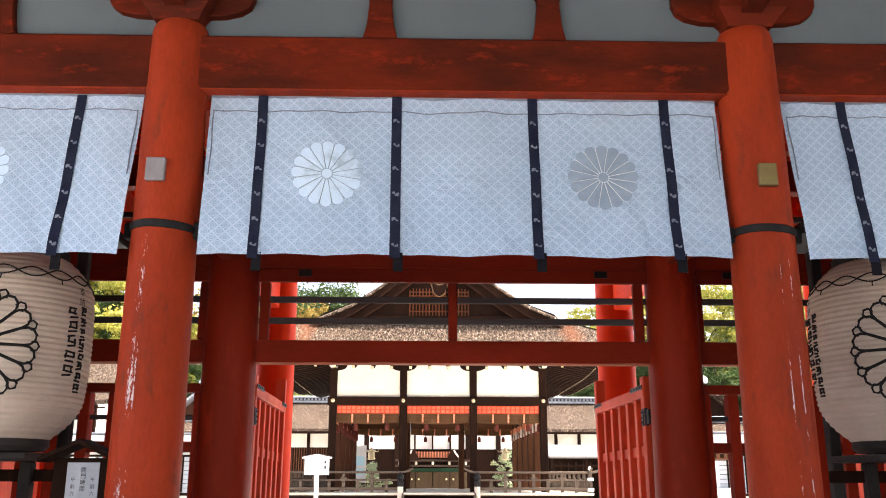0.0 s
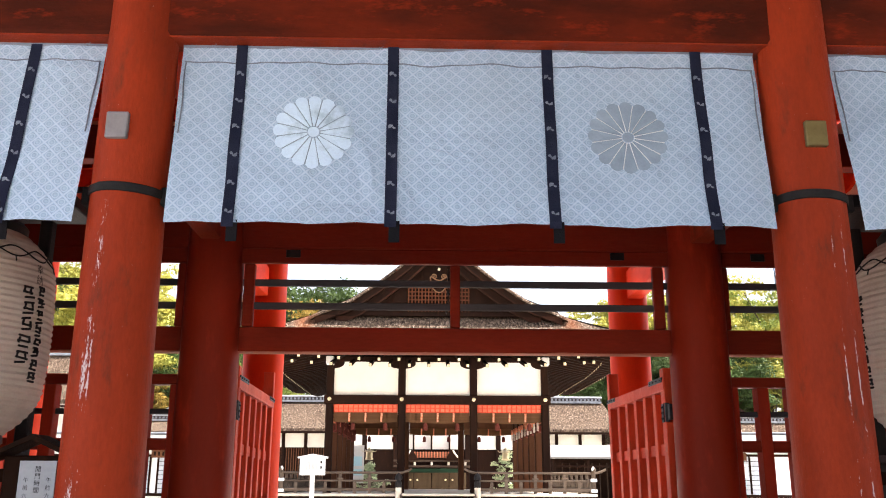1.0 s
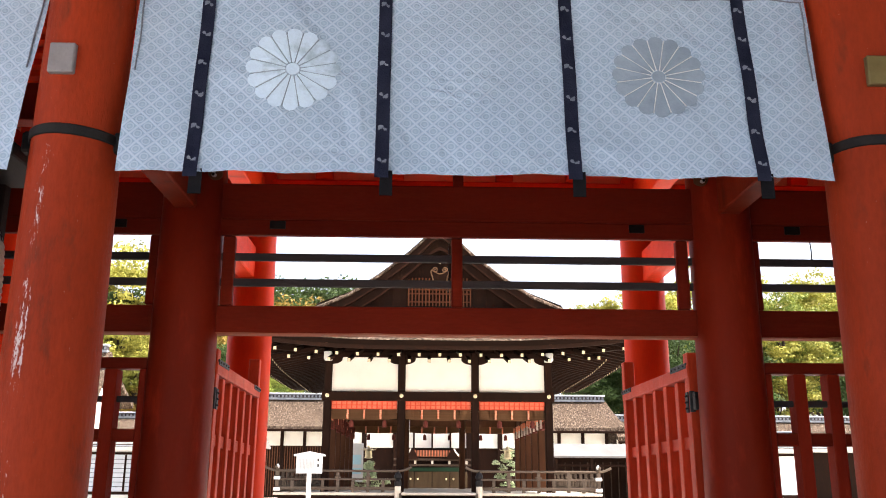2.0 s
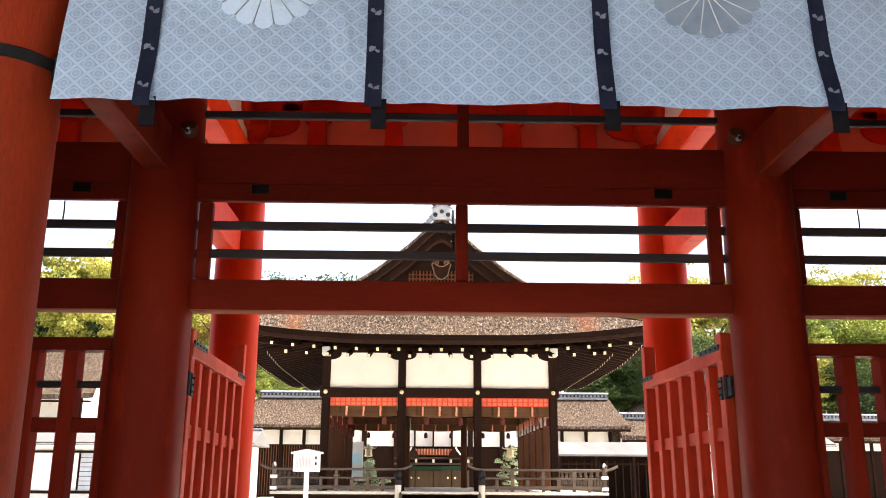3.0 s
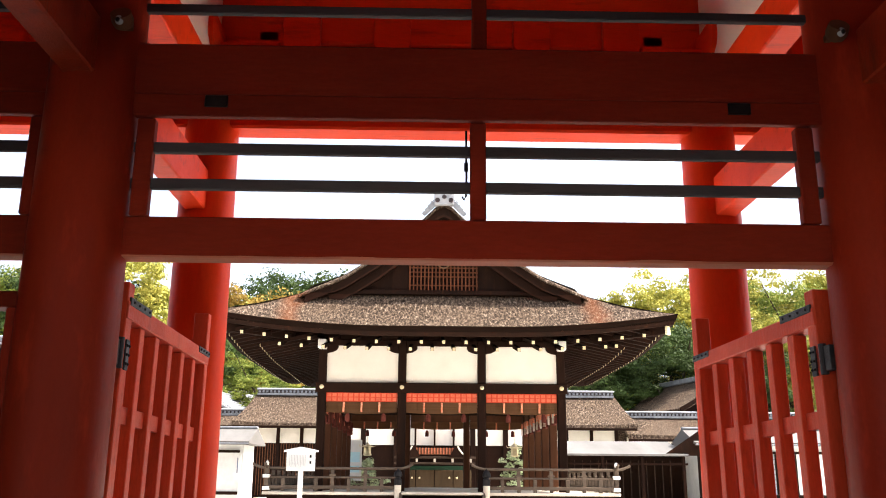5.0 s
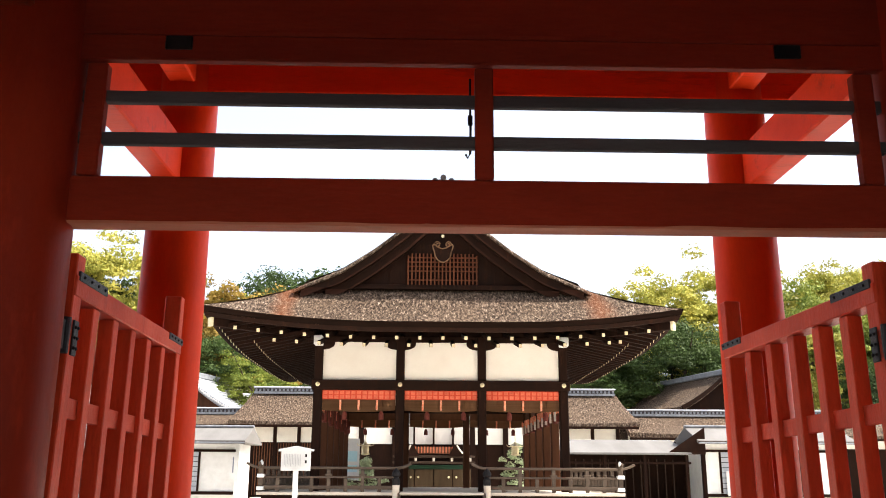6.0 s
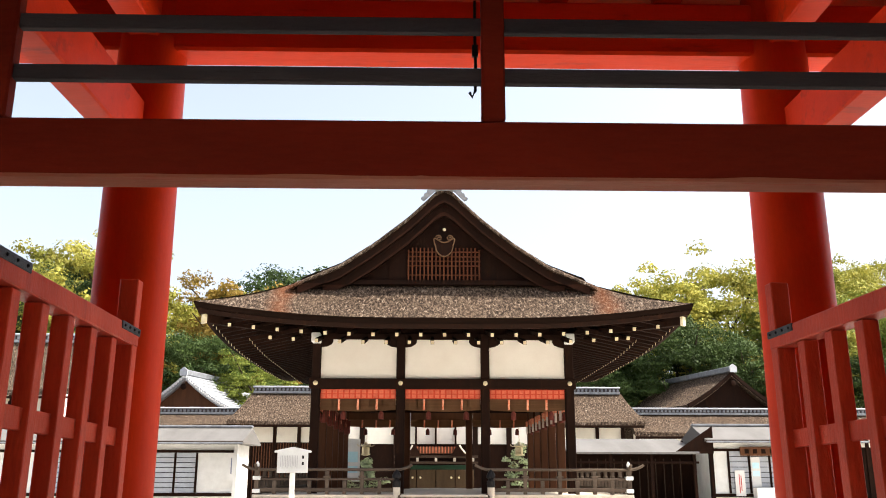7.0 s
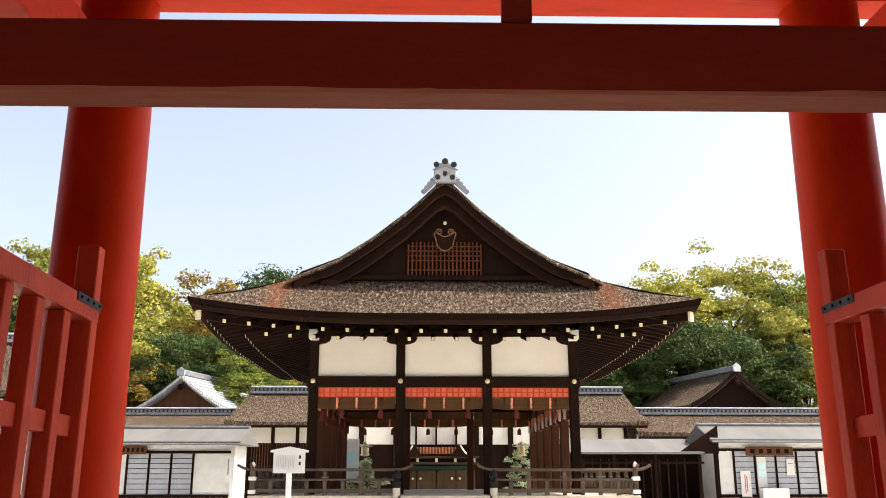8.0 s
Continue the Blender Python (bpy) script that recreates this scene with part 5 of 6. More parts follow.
for i, (k, x, y, sc) in enumerate(WOODS):
    sc *= 1.1 if y > 0 and abs(x) > 12 else 1.0
    m = Matrix.Translation((x, y, 0)) @ Matrix.Rotation(radians(67 * i), 4, "Z") @ Matrix.Diagonal((sc, sc, sc, 1))
    if k not in used:
        used.add(k)
        kinds[k].matrix_basis = m
    else:
        o = copy_thing(kinds[k], Matrix.Translation((x, y, 0)) @ Matrix.Rotation(radians(67 * i), 4, "Z"))
        o.scale = (sc, sc, sc)

# ---- banners between the front posts ----
def brocade():
    """White silk with a woven net of lozenges and rings."""
    m, nt, b = nodes_of("blue_shaded_white_silk")
    tc = nt.nodes.new("ShaderNodeTexCoord")
    sep = nt.nodes.new("ShaderNodeSeparateXYZ")
    link(nt, tc.outputs["UV"], sep.inputs[0])
    u, v = math_node(nt, "DIVIDE", sep.outputs[0], 0.096), math_node(nt, "DIVIDE", sep.outputs[1], 0.092)
    p = math_node(nt, "ABSOLUTE", math_node(nt, "SUBTRACT", math_node(nt, "FRACT", math_node(nt, "ADD", u, v)), 0.5))
    q = math_node(nt, "ABSOLUTE", math_node(nt, "SUBTRACT", math_node(nt, "FRACT", math_node(nt, "SUBTRACT", u, v)), 0.5))
    net = ramp(nt, math_node(nt, "MAXIMUM", p, q), 0.36, 0.45)
    r = math_node(nt, "SQRT", math_node(nt, "ADD", math_node(nt, "MULTIPLY", p, p), math_node(nt, "MULTIPLY", q, q)))
    ring = math_node(nt, "SUBTRACT", 1.0, ramp(nt, math_node(nt, "ABSOLUTE", math_node(nt, "SUBTRACT", r, 0.30)), 0.03, 0.09))
    dot = math_node(nt, "SUBTRACT", 1.0, ramp(nt, r, 0.08, 0.16))
    pat = math_node(nt, "MAXIMUM", net, math_node(nt, "MAXIMUM", math_node(nt, "MULTIPLY", ring, 0.7), math_node(nt, "MULTIPLY", dot, 0.3)))
    soil = node(nt, "ShaderNodeTexNoise", Scale=1.3, Detail=5.0)
    weave = node(nt, "ShaderNodeTexNoise", Scale=260.0, Detail=2.0)
    for n in (soil, weave):
        link(nt, tc.outputs["UV"], n.inputs["Vector"])
    # white silk: blue skylight and shade are put into both tones
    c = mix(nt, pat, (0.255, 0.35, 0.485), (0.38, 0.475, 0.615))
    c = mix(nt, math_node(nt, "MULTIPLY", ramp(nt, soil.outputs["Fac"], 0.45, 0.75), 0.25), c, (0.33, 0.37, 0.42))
    link(nt, c, b.inputs["Base Color"])
    link(nt, math_node(nt, "MULTIPLY_ADD", pat, -0.2, 0.62), b.inputs["Roughness"])
    b.inputs["Sheen Weight"].default_value = 0.15
    crease = node(nt, "ShaderNodeTexNoise", Scale=2.2, Detail=3.0, Roughness=0.5, Distortion=1.0)
    link(nt, tc.outputs["UV"], crease.inputs["Vector"])
    bp0 = node(nt, "ShaderNodeBump", Strength=0.6, Distance=0.09)
    link(nt, crease.outputs["Fac"], bp0.inputs["Height"])
    bp = node(nt, "ShaderNodeBump", Strength=0.35, Distance=0.004)
    link(nt, bp0.outputs[0], bp.inputs["Normal"])
    link(nt, math_node(nt, "ADD", pat, math_node(nt, "MULTIPLY", weave.outputs["Fac"], 0.4)), bp.inputs["Height"])
    link(nt, bp.outputs[0], b.inputs["Normal"])
    return m


silk = brocade()
band_cloth = surface("indigo_band_cloth", (0.022, 0.026, 0.055), (0.035, 0.04, 0.075), 0.8, 6.0, 90, 0.25)
tail_black = surface("black_backing_cloth", (0.008, 0.008, 0.010), (0.013, 0.012, 0.014), 0.9, 6.0, 90, 0.2, gloss=0.02)
mark_white = surface("white_woven_mark", (0.19, 0.215, 0.27), (0.13, 0.15, 0.20), 0.8, 20.0, 90, 0.1)
# Foil without metal: sky tint and patchy reflection are put into the colours.
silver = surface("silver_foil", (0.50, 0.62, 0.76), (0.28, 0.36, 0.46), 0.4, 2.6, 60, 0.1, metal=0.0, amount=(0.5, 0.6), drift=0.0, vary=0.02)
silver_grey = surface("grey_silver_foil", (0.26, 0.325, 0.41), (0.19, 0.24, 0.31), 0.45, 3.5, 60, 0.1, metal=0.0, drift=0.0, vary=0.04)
thread = surface("pale_thread", (0.58, 0.60, 0.63), (0.48, 0.50, 0.53), 0.8, 9.0, 90, 0.1)
seam_grey = surface("pale_grey_stitching", (0.30, 0.36, 0.44), (0.24, 0.29, 0.36), 0.8, 9.0, 90, 0.1)
rope_grey = surface("grey_blue_cord", (0.20, 0.22, 0.27), (0.14, 0.15, 0.19), 0.8, 9.0, 90, 0.1)
TOP_Z, DROP = 4.245, 1.275


def cloth_point(u, v, w, seed, bands):
    """Place on a hanging banner: u across from -w to w, v down from 0 to 1."""
    sway = 0.20 * v ** 1.25
    fold = 0.010 * math.sin(5.1 * u + seed) * (0.4 + v) + 0.007 * math.sin(11.3 * u + 2.1 * seed + 1.5 * v) * (1 - 0.5 * v)
    near0 = min(abs(u - b) for b in bands)
    diag = 0.019 * math.sin(6.5 * u + 7.5 * v + seed) * v * (1 - v) * 2 + 0.011 * math.sin(26 * (near0 + 0.55 * v) + seed) * math.exp(-2.5 * near0) * v * v
    near = near0
    scallop = 0.012 * math.sin(math.pi * min(near, 0.5) / 0.5) - 0.014 * math.sin(math.pi * min(near, 0.5))
    billow = -0.02 * math.sin(math.pi * min(near, 0.5)) * math.sin(math.pi * v)
    return Vector((u * (1 - 0.014 * v), -sway - fold - diag + billow, -DROP * v + scallop * v + 0.006 * math.sin(9 * u + seed) * (1 - v)))


def crest(parent, u0, v0, w, seed, bands, foil):
    """Sixteen-petalled flower worked in foil on the cloth."""
    R = 0.262
    for k in range(16):
        bm = bmesh.new()
        a0 = 2 * math.pi * k / 16
        half = math.pi / 16
        rim = [(0.045, -half * 0.86), (0.215, -half * 0.93), (0.240, -half * 0.86), (0.256, -half * 0.5), (R, 0.0), (0.256, half * 0.5), (0.240, half * 0.86), (0.215, half * 0.93), (0.045, half * 0.86)]
        pts = []
        for r, a in rim:
            x, z = r * math.sin(a0 + a), r * math.cos(a0 + a)
            pts.append(cloth_point(u0 + x, v0 - z / DROP, w, seed, bands) + Vector((0, -0.006, 0)))
        mid = cloth_point(u0 + 0.15 * math.sin(a0), v0 - 0.15 * math.cos(a0) / DROP, w, seed, bands) + Vector((0, -0.0075, 0))
        c = bm.verts.new(mid)
        vs = [bm.verts.new(p) for p in pts]
        for i in range(len(vs)):
            bm.faces.new((c, vs[i], vs[(i + 1) % len(vs)]))
        part("petal", bm, foil, parent, "silver foil petal" if k == 0 else "")
    bm = bmesh.new()
    ce = cloth_point(u0, v0, w, seed, bands)
    vs = [bm.verts.new(cloth_point(u0 + 0.036 * math.cos(t), v0 + 0.036 * math.sin(t) / DROP, w, seed, bands) + Vector((0, -0.008, 0))) for t in [2 * math.pi * i / 16 for i in range(16)]]
    bm.faces.new(vs)
    part("flower_centre", bm, foil, parent)
    bm = bmesh.new()
    for k in range(16):
        a = 2 * math.pi * (k + 0.5) / 16
        add_tube(bm, [cloth_point(u0 + r * math.sin(a), v0 - r * math.cos(a) / DROP, w, seed, bands) + Vector((0, -0.006, 0)) for r in (0.04, 0.12, 0.20, 0.238)], 0.0035, 4)
    part("petal_seams", bm, seam_grey if foil is silver else thread, parent, "thin stitched seams")


def flower_mark():
    bm = bmesh.new()
    for x, z, r in ((-0.013, 0.008, 0.013), (0.014, -0.008, 0.010), (-0.002, 0.012, 0.007), (-0.02, -0.004, 0.006), (0.006, 0.0, 0.006)):
        add_lathe(bm, [(r, 0), (r * 0.8, 0.002), (0.0005, 0.002)], 10, (x, z, 0))
    bmesh.ops.rotate(bm, verts=bm.verts, matrix=Matrix.Rotation(radians(90), 3, "X"))
    return bm


mark_mesh = None


def banner(xc, w, bands, crests, seed, label):
    global mark_mesh
    b = thing("banner", (xc, 5.49, TOP_Z), label, "banner", "gate banners")
    bm = bmesh.new()
    uvl = bm.loops.layers.uv.new("uv")
    nu, nv = int(w * 2 / 0.045), 34
    grid = [[bm.verts.new(cloth_point(-w + 2 * w * i / nu, k / nv, w, seed, bands)) for i in range(nu + 1)] for k in range(nv + 1)]
    for k in range(nv):
        for i in range(nu):
            f = bm.faces.new((grid[k][i], grid[k + 1][i], grid[k + 1][i + 1], grid[k][i + 1]))
            for lp, (kk, ii) in zip(f.loops, ((k, i), (k + 1, i), (k + 1, i + 1), (k, i + 1))):
                lp[uvl].uv = (-w + 2 * w * ii / nu, -DROP * kk / nv)
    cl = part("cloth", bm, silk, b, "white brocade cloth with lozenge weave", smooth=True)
    bm = bmesh.new()
    add_tube(bm, [cloth_point(-w + 0.02 + (2 * w - 0.04) * i / 60, 0.092 + 0.004 * math.sin(i * 1.3), w, seed, bands) + Vector((0, -0.005, 0)) for i in range(61)], 0.0045, 5)
    part("draw_cord", bm, rope_grey, b, "thin grey cord stitched near the top")
    for s in (-1, 1):
        bm = bmesh.new()
        add_tube(bm, [cloth_point(s * (w - 0.03 + 0.004 * math.sin(k)), 0.092 + 0.42 * k / 8, w, seed, bands) + Vector((0, -0.006, 0)) for k in range(9)], 0.005, 5)
        part("side_cord", bm, rope_grey, b, "hanging grey cord ends")
    for n, u in enumerate(bands):
        bm = bmesh.new()
        rows = []
        for k in range(31):
            v = -0.012 + (1.035 + 0.006 * math.sin(seed + 3 * n)) * k / 30
            c = cloth_point(u, min(max(v, 0), 1), w, seed, bands)
            c.z = -DROP * v + (c.z + DROP * min(max(v, 0), 1))
            rows.append([bm.verts.new(c + Vector((dx, -0.012, 0))) for dx in (-0.037, 0.037)])
        for a, d in zip(rows, rows[1:]):
            bm.faces.new((a[0], d[0], d[1], a[1]))
        bmesh.ops.solidify(bm, geom=bm.faces[:], thickness=-0.006)
        bd = part("band", bm, band_cloth, b, "dark indigo hanging band with small white flowers")
        for k in range(6):
            v = 0.155 + 0.158 * k
            if v > 0.98:
                continue
            p = cloth_point(u, v, w, seed, bands) + Vector((0, -0.0125, 0))
            if mark_mesh is None:
                o = part("flower_mark", flower_mark(), mark_white, bd)
                mark_mesh = o
                o.location = p
            else:
                o = shared("flower_mark", mark_mesh, bd, p)
            o.rotation_euler = (0, 0 if k % 2 == 0 else radians(180), 0)
        # stiffened tail behind the band
        c = cloth_point(u, 1.0, w, seed, bands)
        bm = bmesh.new()
        add_box(bm, c.x - 0.028 + 0.018, c.x + 0.045 + 0.012, c.y + 0.012, c.y + 0.024, c.z - 0.115, c.z + 0.02)
        part("band_tail", bm, tail_black, b, "dark tail of the band behind the cloth")
    for u, v, foil in crests:
        crest(b, u, v, w, seed, bands, foil)
    # hanging rod and ties
    bm = bmesh.new()
    add_tube(bm, [(-w, 0.012, 0.012), (w, 0.012, 0.012)], 0.016, 10)
    part("rod", bm, rope_grey, b, "dull grey hanging rod")
    for x in (-w * 0.9, -w * 0.32, w * 0.31, w * 0.88):
        bm = bmesh.new()
        add_tube(bm, [(x, 0.0, 0.0), (x + 0.008, -0.01, 0.03), (x + 0.01, -0.012, 0.05)], 0.006, 5)
        add_tube(bm, [(x + 0.02, 0.0, 0.0), (x + 0.016, -0.02, 0.04), (x + 0.03, -0.022, 0.012)], 0.005, 5)
        part("tie", bm, rope_grey, b, "thin cord tie")
    return b


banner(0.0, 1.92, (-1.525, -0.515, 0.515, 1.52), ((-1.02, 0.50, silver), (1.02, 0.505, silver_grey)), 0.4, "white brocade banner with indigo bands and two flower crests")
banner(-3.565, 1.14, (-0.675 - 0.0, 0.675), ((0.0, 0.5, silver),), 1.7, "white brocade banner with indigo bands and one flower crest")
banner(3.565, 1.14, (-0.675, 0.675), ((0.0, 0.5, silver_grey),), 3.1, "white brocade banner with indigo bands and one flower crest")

# black bands and metal plates on the front posts
strap_black = surface("black_rubber_strap", (0.012, 0.012, 0.013), (0.022, 0.02, 0.02), 0.6, 9.0, 80, 0.2)
plate_grey = surface("dull_grey_metal", (0.24, 0.22, 0.225), (0.18, 0.165, 0.17), 0.5, 8.0, 60, 0.1, metal=0.3)
for x, mt, lab in ((-PX, plate_grey, "grey square metal plate on the gate post"), (PX, None, "dull brass square plate on the gate post")):
    brass = surface("dull_brass", (0.20, 0.155, 0.07), (0.15, 0.115, 0.05), 0.5, 8.0, 60, 0.1, metal=0.6) if mt is None else mt
    off = -0.03 if x < 0 else -0.01
    pl = tagged(block("metal_plate", x + off - 0.068, x + off + 0.068, FRONT - 0.262, FRONT - 0.222, 3.487, 3.658, brass, bevel=0.006), lab, "plate", "post plates")
    st = thing("strap", (x, FRONT, 3.18), "black strap bound round the gate post", "strap", "post straps")
    bm = bmesh.new()
    prof = [(0.235, -0.03), (0.243, -0.024), (0.244, 0.022), (0.235, 0.03)]
    rings = [[bm.verts.new((r * math.cos(2 * math.pi * i / 48), r * math.sin(2 * math.pi * i / 48), z + 0.006 * math.sin(4 * math.pi * i / 48))) for i in range(48)] for r, z in prof]
    for a, d in zip(rings, rings[1:]):
        for i in range(48):
            bm.faces.new((a[i], a[(i + 1) % 48], d[(i + 1) % 48], d[i]))
    part("loop", bm, strap_black, st, smooth=True)
    for s in (-1, 1):
        block("knot", s * 0.245 - 0.03, s * 0.245 + 0.03, -0.07, 0.02, -0.07, 0.05, strap_black, st, bevel=0.012)

# security cameras on the middle posts
for s in (-1, 1):
    c = thing("security_camera", (s * (PX - 0.21), MIDDLE - 0.33, 3.80), "small dome security camera fixed to the gate post", "camera unit", "post cameras")
    lathe("housing", [(0.055, 0.05), (0.06, 0.0), (0.05, -0.03), (0.02, -0.05), (0.0, -0.052)], wood_brown, c, seg=20).rotation_euler = (radians(60), 0, 0)
    bm = bmesh.new()
    bmesh.ops.create_uvsphere(bm, u_segments=16, v_segments=10, radius=0.026)
    part("dome", bm, tile_pale, c, "pale dome", smooth=True).location = (0, -0.045, -0.02)
    bm = bmesh.new()
    bmesh.ops.create_uvsphere(bm, u_segments=12, v_segments=8, radius=0.014)
    part("lens", bm, iron, c, "black lens", smooth=True).location = (s * 0.004, -0.062, -0.026)
    block("arm", -0.02, 0.02, 0.0, 0.12, 0.0, 0.04, wood_brown, c, bevel=0.004)

# ---- paper lanterns under the gate ----
def lantern_paper():
    m = surface("lantern_paper", (0.60, 0.515, 0.44), (0.44, 0.36, 0.29), 0.8, 1.5, 70, 0.06)
    nt = m.node_tree
    b = nt.nodes["Principled BSDF"]
    tr = nt.nodes.new("ShaderNodeBsdfTranslucent")
    link(nt, b.inputs["Base Color"].links[0].from_socket, tr.inputs["Color"])
    sh = nt.nodes.new("ShaderNodeMixShader")
    sh.inputs[0].default_value = 0.3
    link(nt, b.outputs[0], sh.inputs[1])
    link(nt, tr.outputs[0], sh.inputs[2])
    link(nt, sh.outputs[0], nt.nodes["Material Output"].inputs["Surface"])
    return m


paper_oiled = lantern_paper()
ink = surface("black_ink", (0.012, 0.011, 0.011), (0.02, 0.018, 0.018), 0.7, 9.0, 80, 0.05)
black_wood = surface("black_lacquered_wood", (0.018, 0.016, 0.016), (0.035, 0.03, 0.028), 0.5, 4.0, 60, 0.15)
LZ0, LZ1, LR = 1.74, 3.22, 0.605


def lantern_radius(z):
    """Barrel outline with closely spaced ribs; z from the bottom."""
    f = z / (LZ1 - LZ0)
    e = abs(2 * f - 1)
    return LR * (1 - 0.10 * e ** 2 - 0.36 * max(0, e - 0.55) ** 2 / 0.45 ** 2 * 0.9)


def on_lantern(theta, z, off=0.006):
    r = lantern_radius(z) + off
    return Vector((r * math.sin(theta), -r * math.cos(theta), z))


def glyph_mesh(text, size):
    cu = bpy.data.curves.new("glyph", "FONT")
    cu.body, cu.size, cu.align_x, cu.align_y = text, size, "CENTER", "CENTER"
    ob = bpy.data.objects.new("glyph", cu)
    scene.collection.objects.link(ob)
    bpy.context.view_layer.update()
    me = bpy.data.meshes.new_from_object(ob.evaluated_get(bpy.context.evaluated_depsgraph_get()))
    bpy.data.objects.remove(ob)
    bm = bmesh.new()
    bm.from_mesh(me)
    return bm


def paper_lantern(x, y, name_angle, firm_angle, word_angle, turn=0.0):
    L = thing("paper_lantern", (x, y, LZ0), "large ribbed cream paper lantern with black flower crest", "lantern", "gate lanterns")
    n = 150
    H = LZ1 - LZ0
    prof = [(lantern_radius(H * i / n) + 0.0055 * math.sin(2 * math.pi * i / n * 34), H * i / n) for i in range(n + 1)]
    lathe("paper_body", prof, paper_oiled, L, seg=72, label="cream ribbed paper body")
    r1 = lantern_radius(H)
    lathe("top_ring", [(r1 + 0.01, H - 0.02), (r1 + 0.015, H + 0.05), (r1 - 0.02, H + 0.09), (0.05, H + 0.1)], black_wood, L, label="black lacquered top ring")
    lathe("bottom_ring", [(0.05, -0.09), (r1 - 0.02, -0.085), (r1 + 0.015, -0.05), (r1 + 0.01, 0.015)], black_wood, L, label="black lacquered bottom ring")
    bm = bmesh.new()
    add_tube(bm, [(-0.12, 0, H + 0.09), (-0.09, 0, H + 0.22), (0, 0, H + 0.28), (0.09, 0, H + 0.22), (0.12, 0, H + 0.09)], 0.015, 8)
    part("hanger", bm, iron, L, "black iron hanger")
    # crest: sixteen petal outlines and the small ones between them
    zc, R = 0.68, 0.435

    def at(px, pz):
        z = zc + pz
        return on_lantern(px / LR + turn, z)
    for k in range(16):
        a0 = 2 * math.pi * (k + 0.5) / 16
        h = math.pi / 16
        rim = [(0.05, -h * 0.8), (0.19, -h * 0.93), (0.34, -h * 0.97), (0.385, -h * 0.86), (0.42, -h * 0.52), (R, 0), (0.42, h * 0.52), (0.385, h * 0.86), (0.34, h * 0.97), (0.19, h * 0.93), (0.05, h * 0.8)]
        bm = bmesh.new()
        add_tube(bm, [at(r * math.sin(a0 + a), r * math.cos(a0 + a)) for r, a in rim], 0.0105, 6)
        part("petal_outline", bm, ink, L, "black brushed petal outline" if k == 0 else "")
        bm = bmesh.new()
        a1 = a0 + h
        add_tube(bm, [at(r * math.sin(a1 + a), r * math.cos(a1 + a)) for r, a in ((0.395, -h * 0.42), (0.435, -h * 0.36), (0.452, 0), (0.435, h * 0.36), (0.395, h * 0.42))], 0.009, 6)
        part("petal_tip", bm, ink, L)
    bm = bmesh.new()
    add_tube(bm, [at(0.045 * math.cos(t), 0.045 * math.sin(t)) for t in [2 * math.pi * i / 16 for i in range(16)]], 0.009, 6, True)
    part("crest_centre", bm, ink, L)
    # crossing wave lines round the shoulder
    for ph in (0, math.pi):
        bm = bmesh.new()
        add_tube(bm, [on_lantern(2 * math.pi * i / 160, 1.27 + 0.04 * math.sin(8 * 2 * math.pi * i / 160 + ph)) for i in range(160)], 0.006, 5, True)
        part("wave_line", bm, ink, L, "black wavy border line")
    bm = bmesh.new()
    for i in range(8):
        t = 2 * math.pi * (i + 0.25) / 8
        add_tube(bm, [on_lantern(t, 1.23), on_lantern(t, 1.19)], 0.005, 5)
    part("border_tick", bm, ink, L)

    # dedication and donor columns
    def column(angle, z0, pitch, count, w, name, seed):
        """A column of inked marks, each a few plain bars of uneven length."""
        rng = random.Random(seed)
        for i in range(count):
            bm = bmesh.new()
            top = z0 - pitch * i
            for s in range(3):
                zz = top - pitch * (0.08 + 0.33 * s)
                a0 = angle + w * rng.uniform(-0.52, -0.3) / LR
                a1 = angle + w * rng.uniform(0.25, 0.52) / LR
                dz = rng.uniform(-0.1, 0.14) * pitch
                add_tube(bm, [on_lantern(a0 + (a1 - a0) * j / 4, zz + dz * j / 4) for j in range(5)], 0.0085, 5)
            for s in range(2):
                aa = angle + w * (rng.uniform(-0.4, -0.1) if s else rng.uniform(0.0, 0.4)) / LR
                z1 = top - pitch * rng.uniform(0.0, 0.3)
                add_tube(bm, [on_lantern(aa, z1), on_lantern(aa + 0.015 * (1 - 2 * s), z1 - pitch * rng.uniform(0.3, 0.55))], 0.0085, 5)
            part(name, bm, ink, L)
    column(name_angle, 1.03, 0.115, 5, 0.105, "ink_bar", 4)
    column(firm_angle, 1.05, 0.088, 8, 0.075, "ink_bar", 9)
    for i, ch in enumerate("\u5949\u7d0d"):
        bm = glyph_mesh(ch, 0.075)
        for v in bm.verts:
            px, pz = v.co.x, v.co.y
            v.co = on_lantern(word_angle + px / LR, 1.165 - 0.08 * i + pz, 0.008)
        part("dedication_character", bm, ink, L)
    # dark frame that carries it
    f = thing("lantern_stand", (x, y, 0), "black wooden frame that carries the paper lantern", "stand", "lantern stands")
    s = 1 if x < 0 else -1
    block("post", s * 0.24 - 0.05, s * 0.24 + 0.05, 0.62, 0.72, 0, 3.62, black_wood, f)
    block("post", -s * 0.5 - 0.05, -s * 0.5 + 0.05, 0.62, 0.72, 0, 3.62, black_wood, f)
    block("cross_bar", -0.72, 0.34, 0.56, 0.615, 1.42, 1.52, wood_dark, f) if s > 0 else block("cross_bar", -0.34, 0.72, 0.56, 0.615, 1.42, 1.52, wood_dark, f)
    block("head_bar", -0.62, 0.62, 0.0, 0.72, 3.50, 3.60, black_wood, f)
    block("seat", -0.30, 0.30, -0.2, 0.62, 1.585, 1.645, black_wood, f)
    block("shelf_post", -0.05, 0.05, 0.5, 0.61, 0, 1.584, black_wood, f)


paper_lantern(-3.65, 6.5, radians(68), radians(80), radians(77))
